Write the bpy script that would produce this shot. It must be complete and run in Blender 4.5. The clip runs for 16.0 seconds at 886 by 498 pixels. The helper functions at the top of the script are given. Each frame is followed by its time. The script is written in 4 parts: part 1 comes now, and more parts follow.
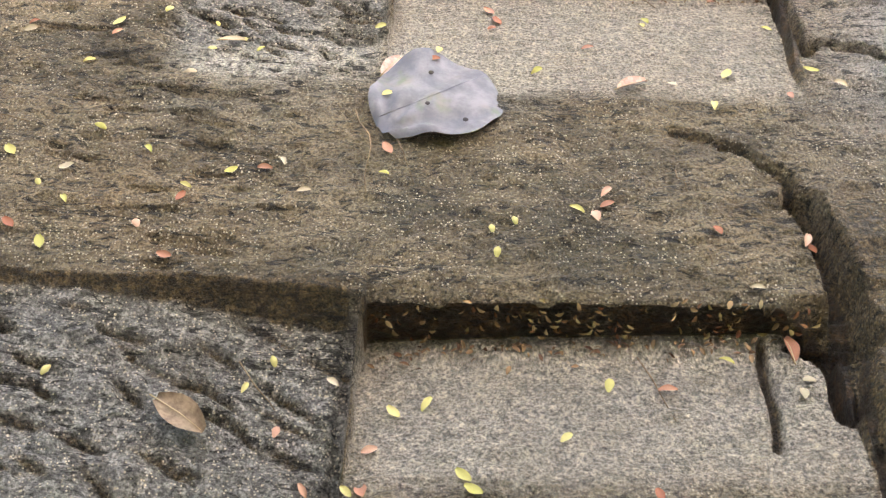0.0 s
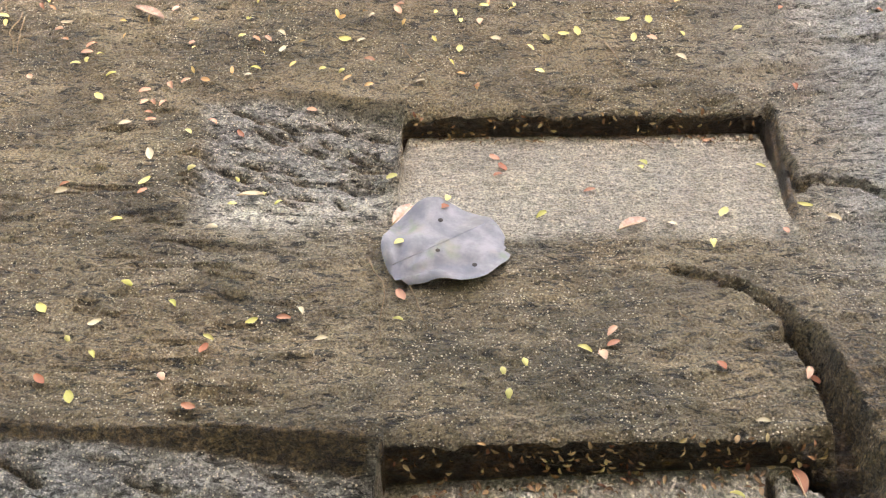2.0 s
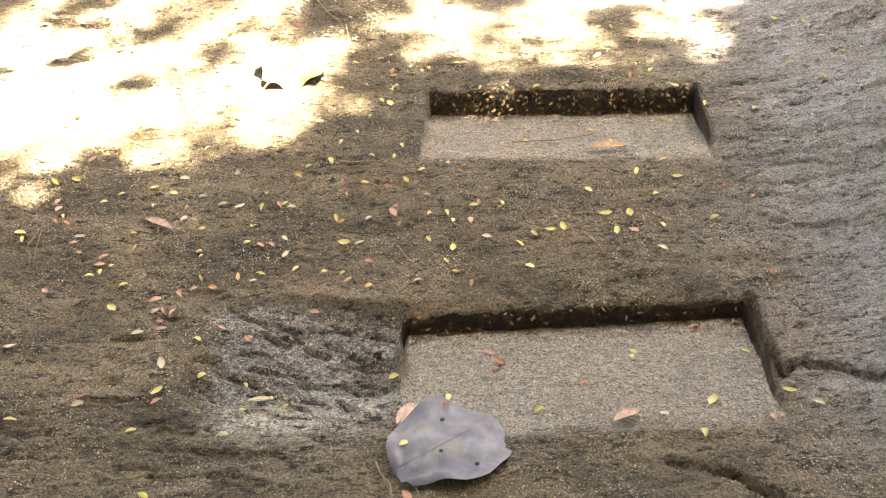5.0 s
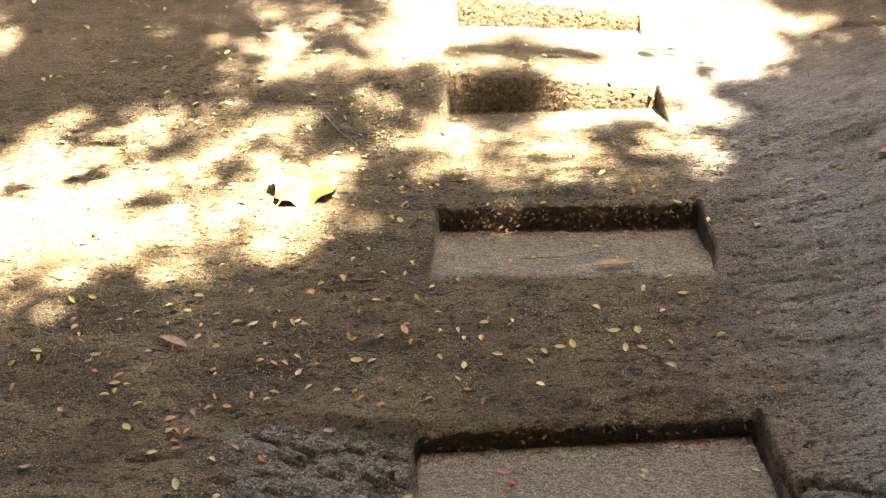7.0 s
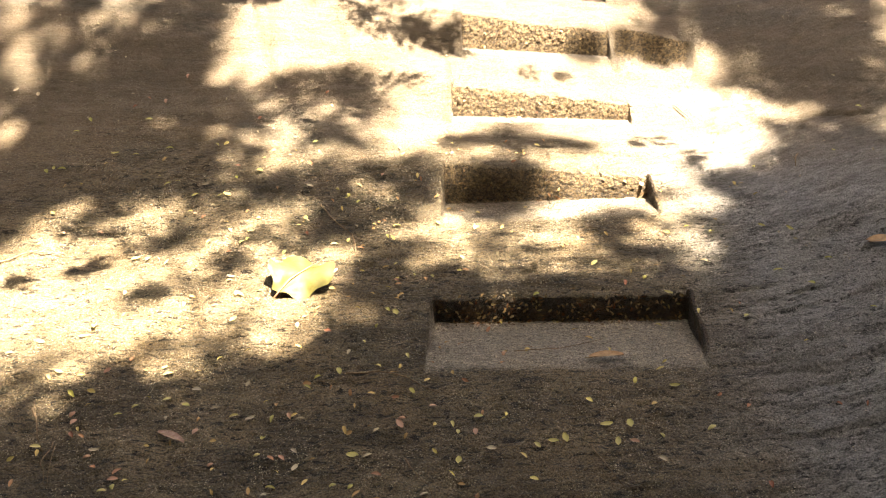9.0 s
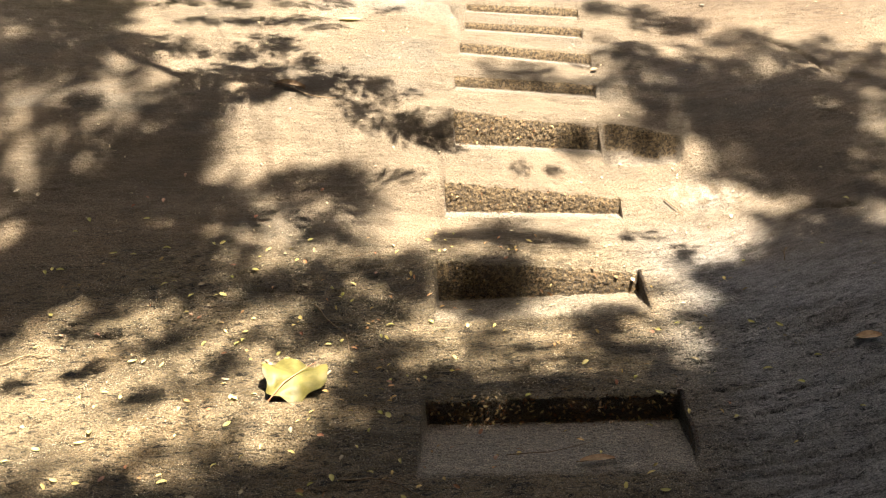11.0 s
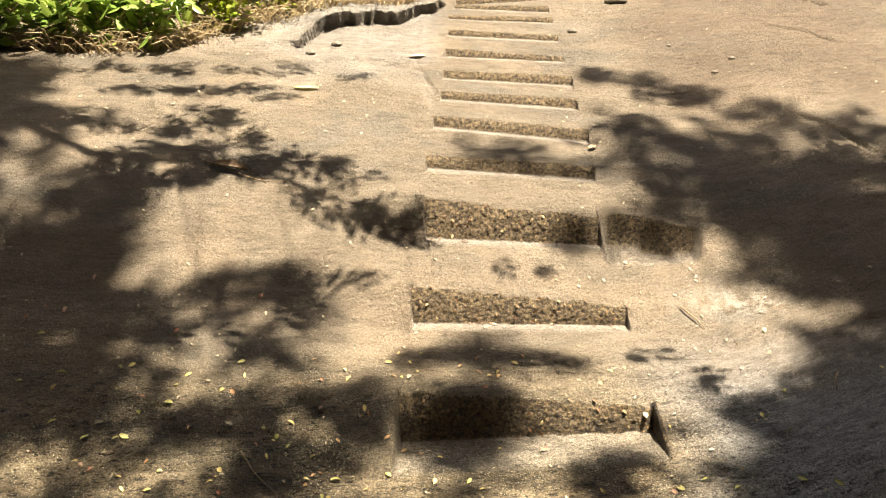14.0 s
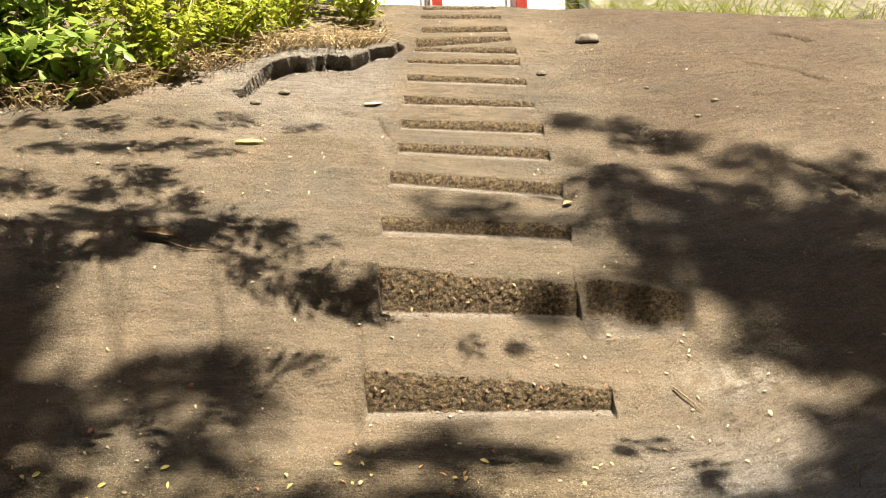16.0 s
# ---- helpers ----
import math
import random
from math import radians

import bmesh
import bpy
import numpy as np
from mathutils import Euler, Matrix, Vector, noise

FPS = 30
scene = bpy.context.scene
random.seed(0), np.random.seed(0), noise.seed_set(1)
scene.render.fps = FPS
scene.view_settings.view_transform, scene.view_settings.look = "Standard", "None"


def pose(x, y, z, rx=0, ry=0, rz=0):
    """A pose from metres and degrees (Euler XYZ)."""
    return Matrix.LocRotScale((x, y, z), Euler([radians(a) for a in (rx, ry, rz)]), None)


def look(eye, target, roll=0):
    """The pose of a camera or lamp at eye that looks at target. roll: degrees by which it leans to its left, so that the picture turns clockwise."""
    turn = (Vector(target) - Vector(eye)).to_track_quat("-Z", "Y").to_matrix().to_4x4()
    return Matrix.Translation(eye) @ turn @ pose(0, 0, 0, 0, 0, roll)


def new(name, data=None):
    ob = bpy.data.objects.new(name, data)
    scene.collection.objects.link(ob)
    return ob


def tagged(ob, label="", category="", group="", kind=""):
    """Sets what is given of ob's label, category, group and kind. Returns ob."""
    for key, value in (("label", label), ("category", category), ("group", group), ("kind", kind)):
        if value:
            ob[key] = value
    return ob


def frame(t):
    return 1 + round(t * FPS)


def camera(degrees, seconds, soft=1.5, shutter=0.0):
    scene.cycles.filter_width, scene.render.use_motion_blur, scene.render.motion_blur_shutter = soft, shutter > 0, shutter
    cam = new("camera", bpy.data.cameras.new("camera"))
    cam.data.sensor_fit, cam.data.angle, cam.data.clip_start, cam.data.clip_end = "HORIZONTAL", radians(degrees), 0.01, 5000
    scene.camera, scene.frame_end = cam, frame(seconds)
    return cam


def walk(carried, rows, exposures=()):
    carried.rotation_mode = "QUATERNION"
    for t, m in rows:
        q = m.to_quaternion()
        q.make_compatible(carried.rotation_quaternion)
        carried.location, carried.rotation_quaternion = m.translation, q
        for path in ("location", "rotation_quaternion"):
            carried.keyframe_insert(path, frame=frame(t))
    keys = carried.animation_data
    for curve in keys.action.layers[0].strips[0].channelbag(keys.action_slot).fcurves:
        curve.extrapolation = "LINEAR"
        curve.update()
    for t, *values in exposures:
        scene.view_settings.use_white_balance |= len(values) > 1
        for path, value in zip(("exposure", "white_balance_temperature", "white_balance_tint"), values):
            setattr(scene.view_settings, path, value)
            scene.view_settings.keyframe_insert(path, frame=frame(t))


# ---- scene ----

# ---- camera ----
cam = camera(43.8, 16.0, soft=1.1)
PATH = [
    (0, (0.031, -0.055, 1.228), (-0.003, 1.582, 0.079), 2.7),
    (0.5, (0.036, -0.061, 1.237), (-0.011, 1.61, 0.14), 2.5),
    (1, (0.036, -0.068, 1.25), (-0.018, 1.631, 0.195), 2.4),
    (1.5, (0.038, -0.078, 1.264), (-0.035, 1.65, 0.261), 1.4),
    (2, (0.042, -0.09, 1.287), (-0.036, 1.662, 0.326), 0.1),
    (2.5, (0.048, -0.101, 1.304), (-0.025, 1.674, 0.385), -0.5),
    (3, (0.051, -0.112, 1.324), (-0.028, 1.687, 0.453), -0.8),
    (3.5, (0.055, -0.12, 1.338), (-0.029, 1.701, 0.515), -1.1),
    (4, (0.055, -0.124, 1.354), (-0.028, 1.714, 0.571), -1.7),
    (6.5, (0.013, -0.163, 1.442), (-0.052, 1.749, 0.859), -2.1),
    (7, (0.017, -0.164, 1.451), (-0.046, 1.76, 0.91), -2.1),
    (7.5, (0.02, -0.17, 1.471), (-0.04, 1.763, 0.961), -2.4),
    (8, (0.028, -0.177, 1.484), (-0.032, 1.763, 1.001), -2.6),
    (8.5, (0.028, -0.189, 1.505), (-0.031, 1.759, 1.056), -2.3),
    (9, (0.029, -0.193, 1.516), (-0.027, 1.761, 1.096), -2.3),
    (9.5, (0.04, -0.196, 1.534), (-0.017, 1.763, 1.139), -2.6),
    (12, (0.076, -0.216, 1.631), (0.022, 1.768, 1.386), -3.0),
    (12.5, (0.088, 0.014, 1.624), (0.043, 2.0, 1.392), -2.9),
    (13, (0.111, 0.184, 1.638), (0.058, 2.171, 1.414), -2.9),
    (13.5, (0.116, 0.356, 1.642), (0.067, 2.345, 1.436), -2.9),
    (14, (0.127, 0.491, 1.652), (0.086, 2.482, 1.468), -2.9),
    (14.5, (0.135, 0.635, 1.667), (0.107, 2.628, 1.502), -3.3),
    (15, (0.141, 0.745, 1.683), (0.126, 2.739, 1.536), -3.5),
    (15.5, (0.159, 0.815, 1.699), (0.156, 2.811, 1.571), -3.9),
    (16, (0.167, 0.88, 1.703), (0.177, 2.877, 1.588), -4.0),
]
EXPOSURES = [(0, 5.78, 7300, 11), (3, 5.72, 7300, 11), (4, 5.6, 7400, 11), (7, 4.25, 7900, 13), (9.5, 3.32, 7650, 14), (12, 2.15, 7100, 11), (14.5, 2.03, 7100, 10), (16, 1.56, 7250, 10)]
walk(cam, [(t, look(eye, target, roll)) for t, eye, target, roll in PATH], EXPOSURES)

# ---- daylight ----
TO_SUN = Vector((0.30, -0.27, 0.91)).normalized()
SUN_UP = math.asin(TO_SUN.z)
world = bpy.data.worlds.new("sky")
scene.world = world
world.use_nodes = True
sky = world.node_tree.nodes.new("ShaderNodeTexSky")
sky.sky_type, sky.sun_disc = "NISHITA", False
sky.air_density, sky.dust_density, sky.ozone_density = 1.0, 6.0, 0.4
sky.sun_elevation, sky.sun_rotation = SUN_UP, math.atan2(TO_SUN.x, TO_SUN.y)
background = world.node_tree.nodes["Background"]
background.inputs["Strength"].default_value = 0.0245
world.node_tree.links.new(sky.outputs[0], background.inputs["Color"])
sun = new("sun", bpy.data.lights.new("sun", "SUN"))
sun.data.energy, sun.data.angle, sun.data.color = 5.0, radians(0.53), (1.0, 0.93, 0.82)
sun.matrix_world = look(TO_SUN * 20, (0, 0, 0))


# ---- materials ----
class Nodes:
    """A material being wired."""

    def __init__(self, name):
        self.material = bpy.data.materials.new(name)
        self.material.use_nodes = True
        self.tree = self.material.node_tree
        self.shader = self.tree.nodes["Principled BSDF"]

    def put(self, value, socket):
        if isinstance(value, bpy.types.NodeSocket):
            self.tree.links.new(value, socket)
        elif isinstance(value, (tuple, list)) and len(value) == 3 and socket.type == "RGBA":
            socket.default_value = (*value, 1)
        else:
            socket.default_value = value

    def attribute(self, name, out="Fac"):
        node = self.tree.nodes.new("ShaderNodeAttribute")
        node.attribute_name = name
        return node.outputs[out]

    def place(self):
        return self.tree.nodes.new("ShaderNodeTexCoord").outputs["Object"]

    def mapped(self, vector, scale):
        node = self.tree.nodes.new("ShaderNodeMapping")
        self.put(vector, node.inputs["Vector"])
        node.inputs["Scale"].default_value = scale
        return node.outputs[0]

    def noise(self, vector, scale, detail=4.0, rough=0.6, warp=0.0):
        node = self.tree.nodes.new("ShaderNodeTexNoise")
        self.put(vector, node.inputs["Vector"])
        for key, value in (("Scale", scale), ("Detail", detail), ("Roughness", rough), ("Distortion", warp)):
            node.inputs[key].default_value = value
        return node.outputs["Fac"]

    def cells(self, vector, scale, out="Distance"):
        node = self.tree.nodes.new("ShaderNodeTexVoronoi")
        self.put(vector, node.inputs["Vector"])
        node.inputs["Scale"].default_value = scale
        return node.outputs[out]

    def ramp(self, value, low, high, a=0.0, b=1.0):
        node = self.tree.nodes.new("ShaderNodeMapRange")
        node.interpolation_type = "SMOOTHSTEP"
        for key, v in (("Value", value), ("From Min", low), ("From Max", high), ("To Min", a), ("To Max", b)):
            self.put(v, node.inputs[key])
        return node.outputs[0]

    def mix(self, factor, a, b, blend="MIX"):
        node = self.tree.nodes.new("ShaderNodeMix")
        node.data_type, node.blend_type = "RGBA", blend
        self.put(factor, node.inputs[0])
        self.put(a, node.inputs[6])
        self.put(b, node.inputs[7])
        return node.outputs[2]

    def math(self, kind, a, b=0.0):
        node = self.tree.nodes.new("ShaderNodeMath")
        node.operation = kind
        self.put(a, node.inputs[0])
        self.put(b, node.inputs[1])
        return node.outputs[0]

    def random(self):
        return self.tree.nodes.new("ShaderNodeObjectInfo").outputs["Random"]

    def island(self):
        return self.tree.nodes.new("ShaderNodeNewGeometry").outputs["Random Per Island"]

    def bump(self, height, strength, distance, under=None):
        node = self.tree.nodes.new("ShaderNodeBump")
        self.put(height, node.inputs["Height"])
        node.inputs["Strength"].default_value = strength
        node.inputs["Distance"].default_value = distance
        if under is not None:
            self.put(under, node.inputs["Normal"])
        return node.outputs[0]

    def done(self, colour, rough=0.8, normal=None, specular=0.4):
        self.put(colour, self.shader.inputs["Base Color"])
        self.put(rough, self.shader.inputs["Roughness"])
        self.shader.inputs["Specular IOR Level"].default_value = specular
        if normal is not None:
            self.put(normal, self.shader.inputs["Normal"])
        return self.material


def rock_material():
    n = Nodes("weathered_granite")
    at = n.attribute("strata", "Vector")
    worn, chisel, riser, grey, upper = (n.attribute(key) for key in ("worn", "chisel", "riser", "grey", "upper"))
    near = n.math("SUBTRACT", 1.0, upper)
    bare = n.math("SUBTRACT", 1.0, worn)
    bands = n.noise(n.mapped(at, (16, 75, 50)), 1.0, 5, 0.65, 0.6)
    ripples = n.noise(n.mapped(at, (36, 105, 80)), 1.0, 2.5, 0.55, 0.9)
    seams = n.noise(n.mapped(at, (6, 48, 34)), 1.0, 3, 0.55, 1.0)
    broad = n.noise(at, 2.2, 5, 0.6)
    clouds = n.noise(n.mapped(at, (3.5, 8.0, 7.0)), 1.0, 5, 0.62, 0.6)
    mottle = n.noise(at, 24, 6, 0.72)
    grain = n.noise(at, 230, 3, 0.7)
    fine = n.noise(at, 85, 5, 0.7)
    patches = n.noise(n.mapped(at, (1.6, 3.2, 3.2)), 1.0, 6, 0.65, 0.8)
    # olive-brown skin, greyer and barer to one side, taupe and brown higher up
    colour = n.mix(n.ramp(clouds, 0.34, 0.66), (0.150, 0.118, 0.073), (0.335, 0.264, 0.168))
    colour = n.mix(n.ramp(broad, 0.50, 0.66, 0, 0.45), colour, (0.320, 0.220, 0.115))
    colour = n.mix(n.ramp(patches, 0.52, 0.68, 0, 0.45), colour, (0.105, 0.095, 0.060))
    taupe = n.mix(n.ramp(bands, 0.3, 0.7), (0.150, 0.117, 0.082), (0.225, 0.180, 0.128))
    taupe = n.mix(n.ramp(patches, 0.50, 0.66, 0, 0.6), taupe, (0.120, 0.108, 0.090))
    taupe = n.mix(n.ramp(broad, 0.50, 0.62, 0, 0.42), taupe, (0.335, 0.255, 0.175))
    taupe = n.mix(n.ramp(clouds, 0.52, 0.66, 0, 0.28), taupe, (0.275, 0.235, 0.185))
    colour = n.mix(n.math("MULTIPLY", upper, 0.85), colour, taupe)
    colour = n.mix(n.math("MULTIPLY", n.attribute("brown"), n.ramp(patches, 0.3, 0.6, 0.95, 0.7)), colour, n.mix(n.ramp(bands, 0.3, 0.7), (0.088, 0.062, 0.040), (0.150, 0.107, 0.068)))
    # grey side, lightened so that its colour carries some of the sky sheen
    colour = n.mix(n.math("MULTIPLY", grey, n.ramp(clouds, 0.3, 0.7, 0.65, 0.95)), colour, n.mix(n.ramp(bands, 0.34, 0.66), (0.270, 0.272, 0.275), (0.520, 0.522, 0.530)))
    # worn floors, paler low down where sheen is partly put into the colour
    colour = n.mix(n.math("MULTIPLY", worn, n.ramp(mottle, 0.25, 0.6, 0.5, 0.95)), colour, n.mix(n.ramp(fine, 0.34, 0.66), n.mix(upper, (0.36, 0.32, 0.265), (0.25, 0.217, 0.18)), n.mix(upper, (0.70, 0.63, 0.53), (0.44, 0.39, 0.33))))
    colour = n.mix(n.math("MULTIPLY", chisel, 0.9), colour, n.mix(n.ramp(fine, 0.40, 0.66), (0.19, 0.183, 0.170), (0.52, 0.50, 0.465)))
    colour = n.mix(n.math("MULTIPLY", n.attribute("pale"), n.ramp(fine, 0.36, 0.58, 0.35, 0.95)), colour, (0.74, 0.70, 0.62))
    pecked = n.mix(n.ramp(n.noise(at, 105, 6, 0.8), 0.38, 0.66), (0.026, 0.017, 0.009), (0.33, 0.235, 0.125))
    # dark brown with shade put into it, for low risers, side walls and grooves
    shade_brown = n.mix(n.ramp(mottle, 0.42, 0.70), (0.028, 0.017, 0.009), (0.17, 0.098, 0.046))
    colour = n.mix(n.ramp(riser, 0.0, 0.6, 0, 0.94), colour, n.mix(n.ramp(riser, 0.75, 0.95), pecked, shade_brown))
    # salt-and-pepper grain
    colour = n.mix(n.ramp(upper, 0, 1, 0.85, 0.2), colour, n.mix(1.0, colour, n.mix(n.ramp(grain, 0.34, 0.66), (0.42, 0.41, 0.39), (1.62, 1.60, 1.52)), "MULTIPLY"))
    # shade in the ripples' hollows and thin broken seams, put into the colour
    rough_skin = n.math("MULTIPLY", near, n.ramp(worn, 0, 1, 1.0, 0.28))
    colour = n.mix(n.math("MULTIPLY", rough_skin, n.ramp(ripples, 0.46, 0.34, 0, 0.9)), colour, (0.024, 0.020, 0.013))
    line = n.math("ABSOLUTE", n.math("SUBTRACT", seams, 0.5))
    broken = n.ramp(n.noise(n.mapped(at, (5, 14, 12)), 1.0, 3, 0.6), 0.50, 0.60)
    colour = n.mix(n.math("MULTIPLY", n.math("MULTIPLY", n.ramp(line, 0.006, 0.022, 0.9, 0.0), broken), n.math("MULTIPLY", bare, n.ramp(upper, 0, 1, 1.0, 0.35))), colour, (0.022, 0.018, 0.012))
    # pale crystals that catch the eye, in drifts
    drift = n.math("MULTIPLY", n.math("MAXIMUM", n.ramp(n.noise(at, 6.5, 4, 0.6), 0.36, 0.62, 0.2, 1.0), chisel), n.ramp(riser, 0.15, 0.6, 1.0, 0.12))
    fleck = n.math("MULTIPLY", n.ramp(n.cells(at, 240), 0.22, 0.40, 1.0, 0.0), n.ramp(n.cells(at, 240, "Color"), 0.57, 0.63))
    colour = n.mix(n.math("MULTIPLY", n.math("MULTIPLY", fleck, drift), n.ramp(upper, 0, 1, 1.0, 0.35)), colour, n.mix(grey, (0.84, 0.75, 0.56), (0.78, 0.76, 0.72)))
    crumb = n.math("MULTIPLY", n.ramp(n.cells(at, 125), 0.16, 0.30, 1.0, 0.0), n.ramp(n.cells(at, 125, "Color"), 0.72, 0.78))
    colour = n.mix(n.math("MULTIPLY", n.math("MULTIPLY", crumb, drift), n.math("MULTIPLY", near, 0.95)), colour, (0.80, 0.70, 0.50))
    # tiny pits drawn as dark dots, their shade put into the colour
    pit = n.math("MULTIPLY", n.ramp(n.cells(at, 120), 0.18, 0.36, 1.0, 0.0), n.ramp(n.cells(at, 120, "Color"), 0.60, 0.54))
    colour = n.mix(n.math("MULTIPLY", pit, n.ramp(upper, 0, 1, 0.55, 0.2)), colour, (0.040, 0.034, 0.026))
    relief = n.bump(bands, 1.0, 0.014)
    relief = n.bump(n.math("MULTIPLY", near, ripples), 1.0, 0.045, relief)
    relief = n.bump(n.math("MULTIPLY", broken, n.ramp(line, 0.0, 0.03)), 0.7, 0.008, relief)
    relief = n.bump(mottle, 1.0, 0.020, relief)
    relief = n.bump(fine, 1.0, 0.016, relief)
    relief = n.bump(grain, 0.7, 0.004, relief)
    gloss = n.math("ADD", n.math("SUBTRACT", n.ramp(mottle, 0.25, 0.75, 0.36, 0.58), n.math("ADD", n.math("MULTIPLY", grey, 0.12), n.math("MULTIPLY", worn, 0.08))), n.math("MULTIPLY", upper, 0.26))
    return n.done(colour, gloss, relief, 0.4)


ROCK = rock_material()


# ---- the rock ----
def lattice(ix, iy, seed):
    """Repeatable values from 0 to 1 on whole-number places."""
    h = (ix.astype(np.int64) * 374761393 + iy.astype(np.int64) * 668265263 + seed * 982451653) & 0x7FFFFFFF
    h = ((h ^ (h >> 13)) * 1274126177) & 0x7FFFFFFF
    return ((h ^ (h >> 16)) & 0xFFFF) / 65535.0


def ripple(x, y, seed=0, octaves=1):
    """Smooth value noise from -1 to 1 on arrays."""
    total, weight, size = 0.0, 0.0, 1.0
    for o in range(octaves):
        ix, iy = np.floor(x), np.floor(y)
        fx, fy = x - ix, y - iy
        fx, fy = fx * fx * (3 - 2 * fx), fy * fy * (3 - 2 * fy)
        a, b = lattice(ix, iy, seed + o), lattice(ix + 1, iy, seed + o)
        c, d = lattice(ix, iy + 1, seed + o), lattice(ix + 1, iy + 1, seed + o)
        total = total + size * ((a + (b - a) * fx) * (1 - fy) + (c + (d - c) * fx) * fy)
        weight, size, x, y = weight + size, size * 0.5, x * 2.03 + 17.3, y * 2.03 + 9.1
    return total / weight * 2 - 1


def smooth(a, b, v):
    t = np.clip((v - a) / (b - a), 0, 1)
    return t * t * (3 - 2 * t)


# Each cut step: its front, its riser, left and right side, floor and riser top at both sides.
CUTS = [
    (0.80, 1.045, -0.090, 0.505, 0.280, 0.341, 0.372, 0.403),
    (1.43, 1.790, -0.110, 0.540, 0.479, 0.500, 0.537, 0.556),
    (2.19, 2.500, -0.077, 0.560, 0.741, 0.730, 0.815, 0.810),
    (2.90, 3.100, -0.050, 0.560, 0.945, 0.948, 1.077, 1.016),
    (3.43, 3.480, -0.025, 0.556, 1.176, 1.141, 1.286, 1.200),
    (3.665, 3.710, 0.015, 0.515, 1.389, 1.342, 1.513, 1.436),
    (3.87, 3.920, 0.022, 0.533, 1.588, 1.529, 1.632, 1.574),
    (4.09, 4.160, 0.045, 0.548, 1.719, 1.645, 1.759, 1.690),
]
CUTS += [
    (4.33, 4.390, 0.065, 0.542, 1.818, 1.761, 1.849, 1.800),
    (4.52, 4.580, 0.077, 0.540, 1.903, 1.851, 1.937, 1.890),
    (4.72, 4.780, 0.092, 0.539, 1.997, 1.954, 2.032, 1.977),
    (4.91, 4.970, 0.104, 0.532, 2.094, 2.049, 2.124, 2.076),
    (5.08, 5.140, 0.105, 0.528, 2.178, 2.140, 2.199, 2.166),
    (5.25, 5.300, 0.135, 0.527, 2.241, 2.203, 2.260, 2.233),
    (5.42, 5.480, 0.140, 0.526, 2.274, 2.278, 2.320, 2.303),
    (5.62, 5.680, 0.168, 0.532, 2.362, 2.342, 2.395, 2.371),
    (5.85, 5.920, 0.168, 0.523, 2.459, 2.435, 2.484, 2.459),
    (6.09, 6.150, 0.176, 0.512, 2.533, 2.515, 2.556, 2.533),
]
LEAN = 0.012
FALL = [0.015, 0.016, 0.022, 0.022, 0.012, 0.012] + [0.01] * 12


def hull_knots():
    """Places along the climb, with the uncut rock's height at the steps' left and right side."""
    ys, left, right = [-70.0, -3.0, 0.3], [0.0, 0.12, 0.16], [0.0, 0.12, 0.2]
    for (front, back, xl, xr, fl, fr, tl, tr), fall in zip(CUTS, FALL):
        ys += [front, back + LEAN]
        left += [fl - fall, tl]
        right += [fr - fall, tr]
    ys += [6.42, 6.9, 7.6, 9.0, 14.0, 70.0]
    left += [2.60, 2.66, 2.68, 2.66, 2.6, 2.5]
    right += [2.57, 2.63, 2.65, 2.63, 2.6, 2.5]
    return np.array(ys), np.array(left), np.array(right)


KNOTS = hull_knots()
SIDE_Y = np.array([-70.0] + [c[1] for c in CUTS] + [70.0])
SIDE_L = np.array([-0.09] + [c[2] for c in CUTS] + [0.18])
SIDE_R = np.array([0.52] + [c[3] for c in CUTS] + [0.51])


def hull(x, y):
    """Height of the uncut rock."""
    ys, left, right = KNOTS
    xl, xr = np.interp(y, SIDE_Y, SIDE_L), np.interp(y, SIDE_Y, SIDE_R)
    across = (x - xl) / (xr - xl)
    near = np.interp(y, ys, left) + (np.interp(y, ys, right) - np.interp(y, ys, left)) * np.clip(across, 0, 1)
    soft = 0.0
    for step in (-0.16, -0.08, 0.0, 0.08, 0.16):
        soft = soft + 0.2 * (np.interp(y + step, ys, left) + (np.interp(y + step, ys, right) - np.interp(y + step, ys, left)) * np.clip(across, 0, 1))
    out = np.maximum(xl - x, x - xr)
    z = near + (soft - near) * smooth(0.04, 0.3, out)
    slope = -0.10 * smooth(3.0, 4.0, y)
    z = z + slope * (np.clip(x, -3, 4) - np.clip(x, xl, xr))
    return z


def rows_of_rock():
    """Places of the mesh's rows up the slope, and for each the cut that it belongs to (or none) and how far up the riser it is."""
    rows = []

    def stretch(a, b, gap, cut=-1):
        count = max(2, int(round((b - a) / gap)))
        rows.extend((a + (b - a) * k / count, cut, 0.0) for k in range(count))

    for k in range(24):
        rows.append((0.2 - 0.12 * 1.305 ** (23 - k), -1, 0.0))
    at = 0.2
    for n, (front, back, *_rest) in enumerate(CUTS):
        gap = 0.0042 if back < 2.6 else (0.0055 if back < 3.6 else 0.008)
        stretch(at, front, gap)
        rows.append((front, n, 0.0))
        stretch(front + 0.003, back, gap, n)
        risers = 18 if n < 6 else 6
        rows.extend((back + LEAN * k / risers, n, k / risers) for k in range(risers))
        at = back + LEAN
    stretch(at, 7.2, 0.012)
    span = 0.02
    at = 7.2
    while at < 70:
        rows.append((at, -1, 0.0))
        at, span = at + span, span * 1.16
    return rows


def columns_of_rock():
    """For the mesh's columns: which side of the steps (-1, 0, 1), and a share or distance."""
    cols = []
    d, gap = 0.0, 0.0
    outer = []
    while d < 60:
        outer.append(d)
        gap = 0.0046 if d < 0.55 else (0.010 if d < 1.2 else (0.02 if d < 2.2 else gap * 1.16))
        d += gap
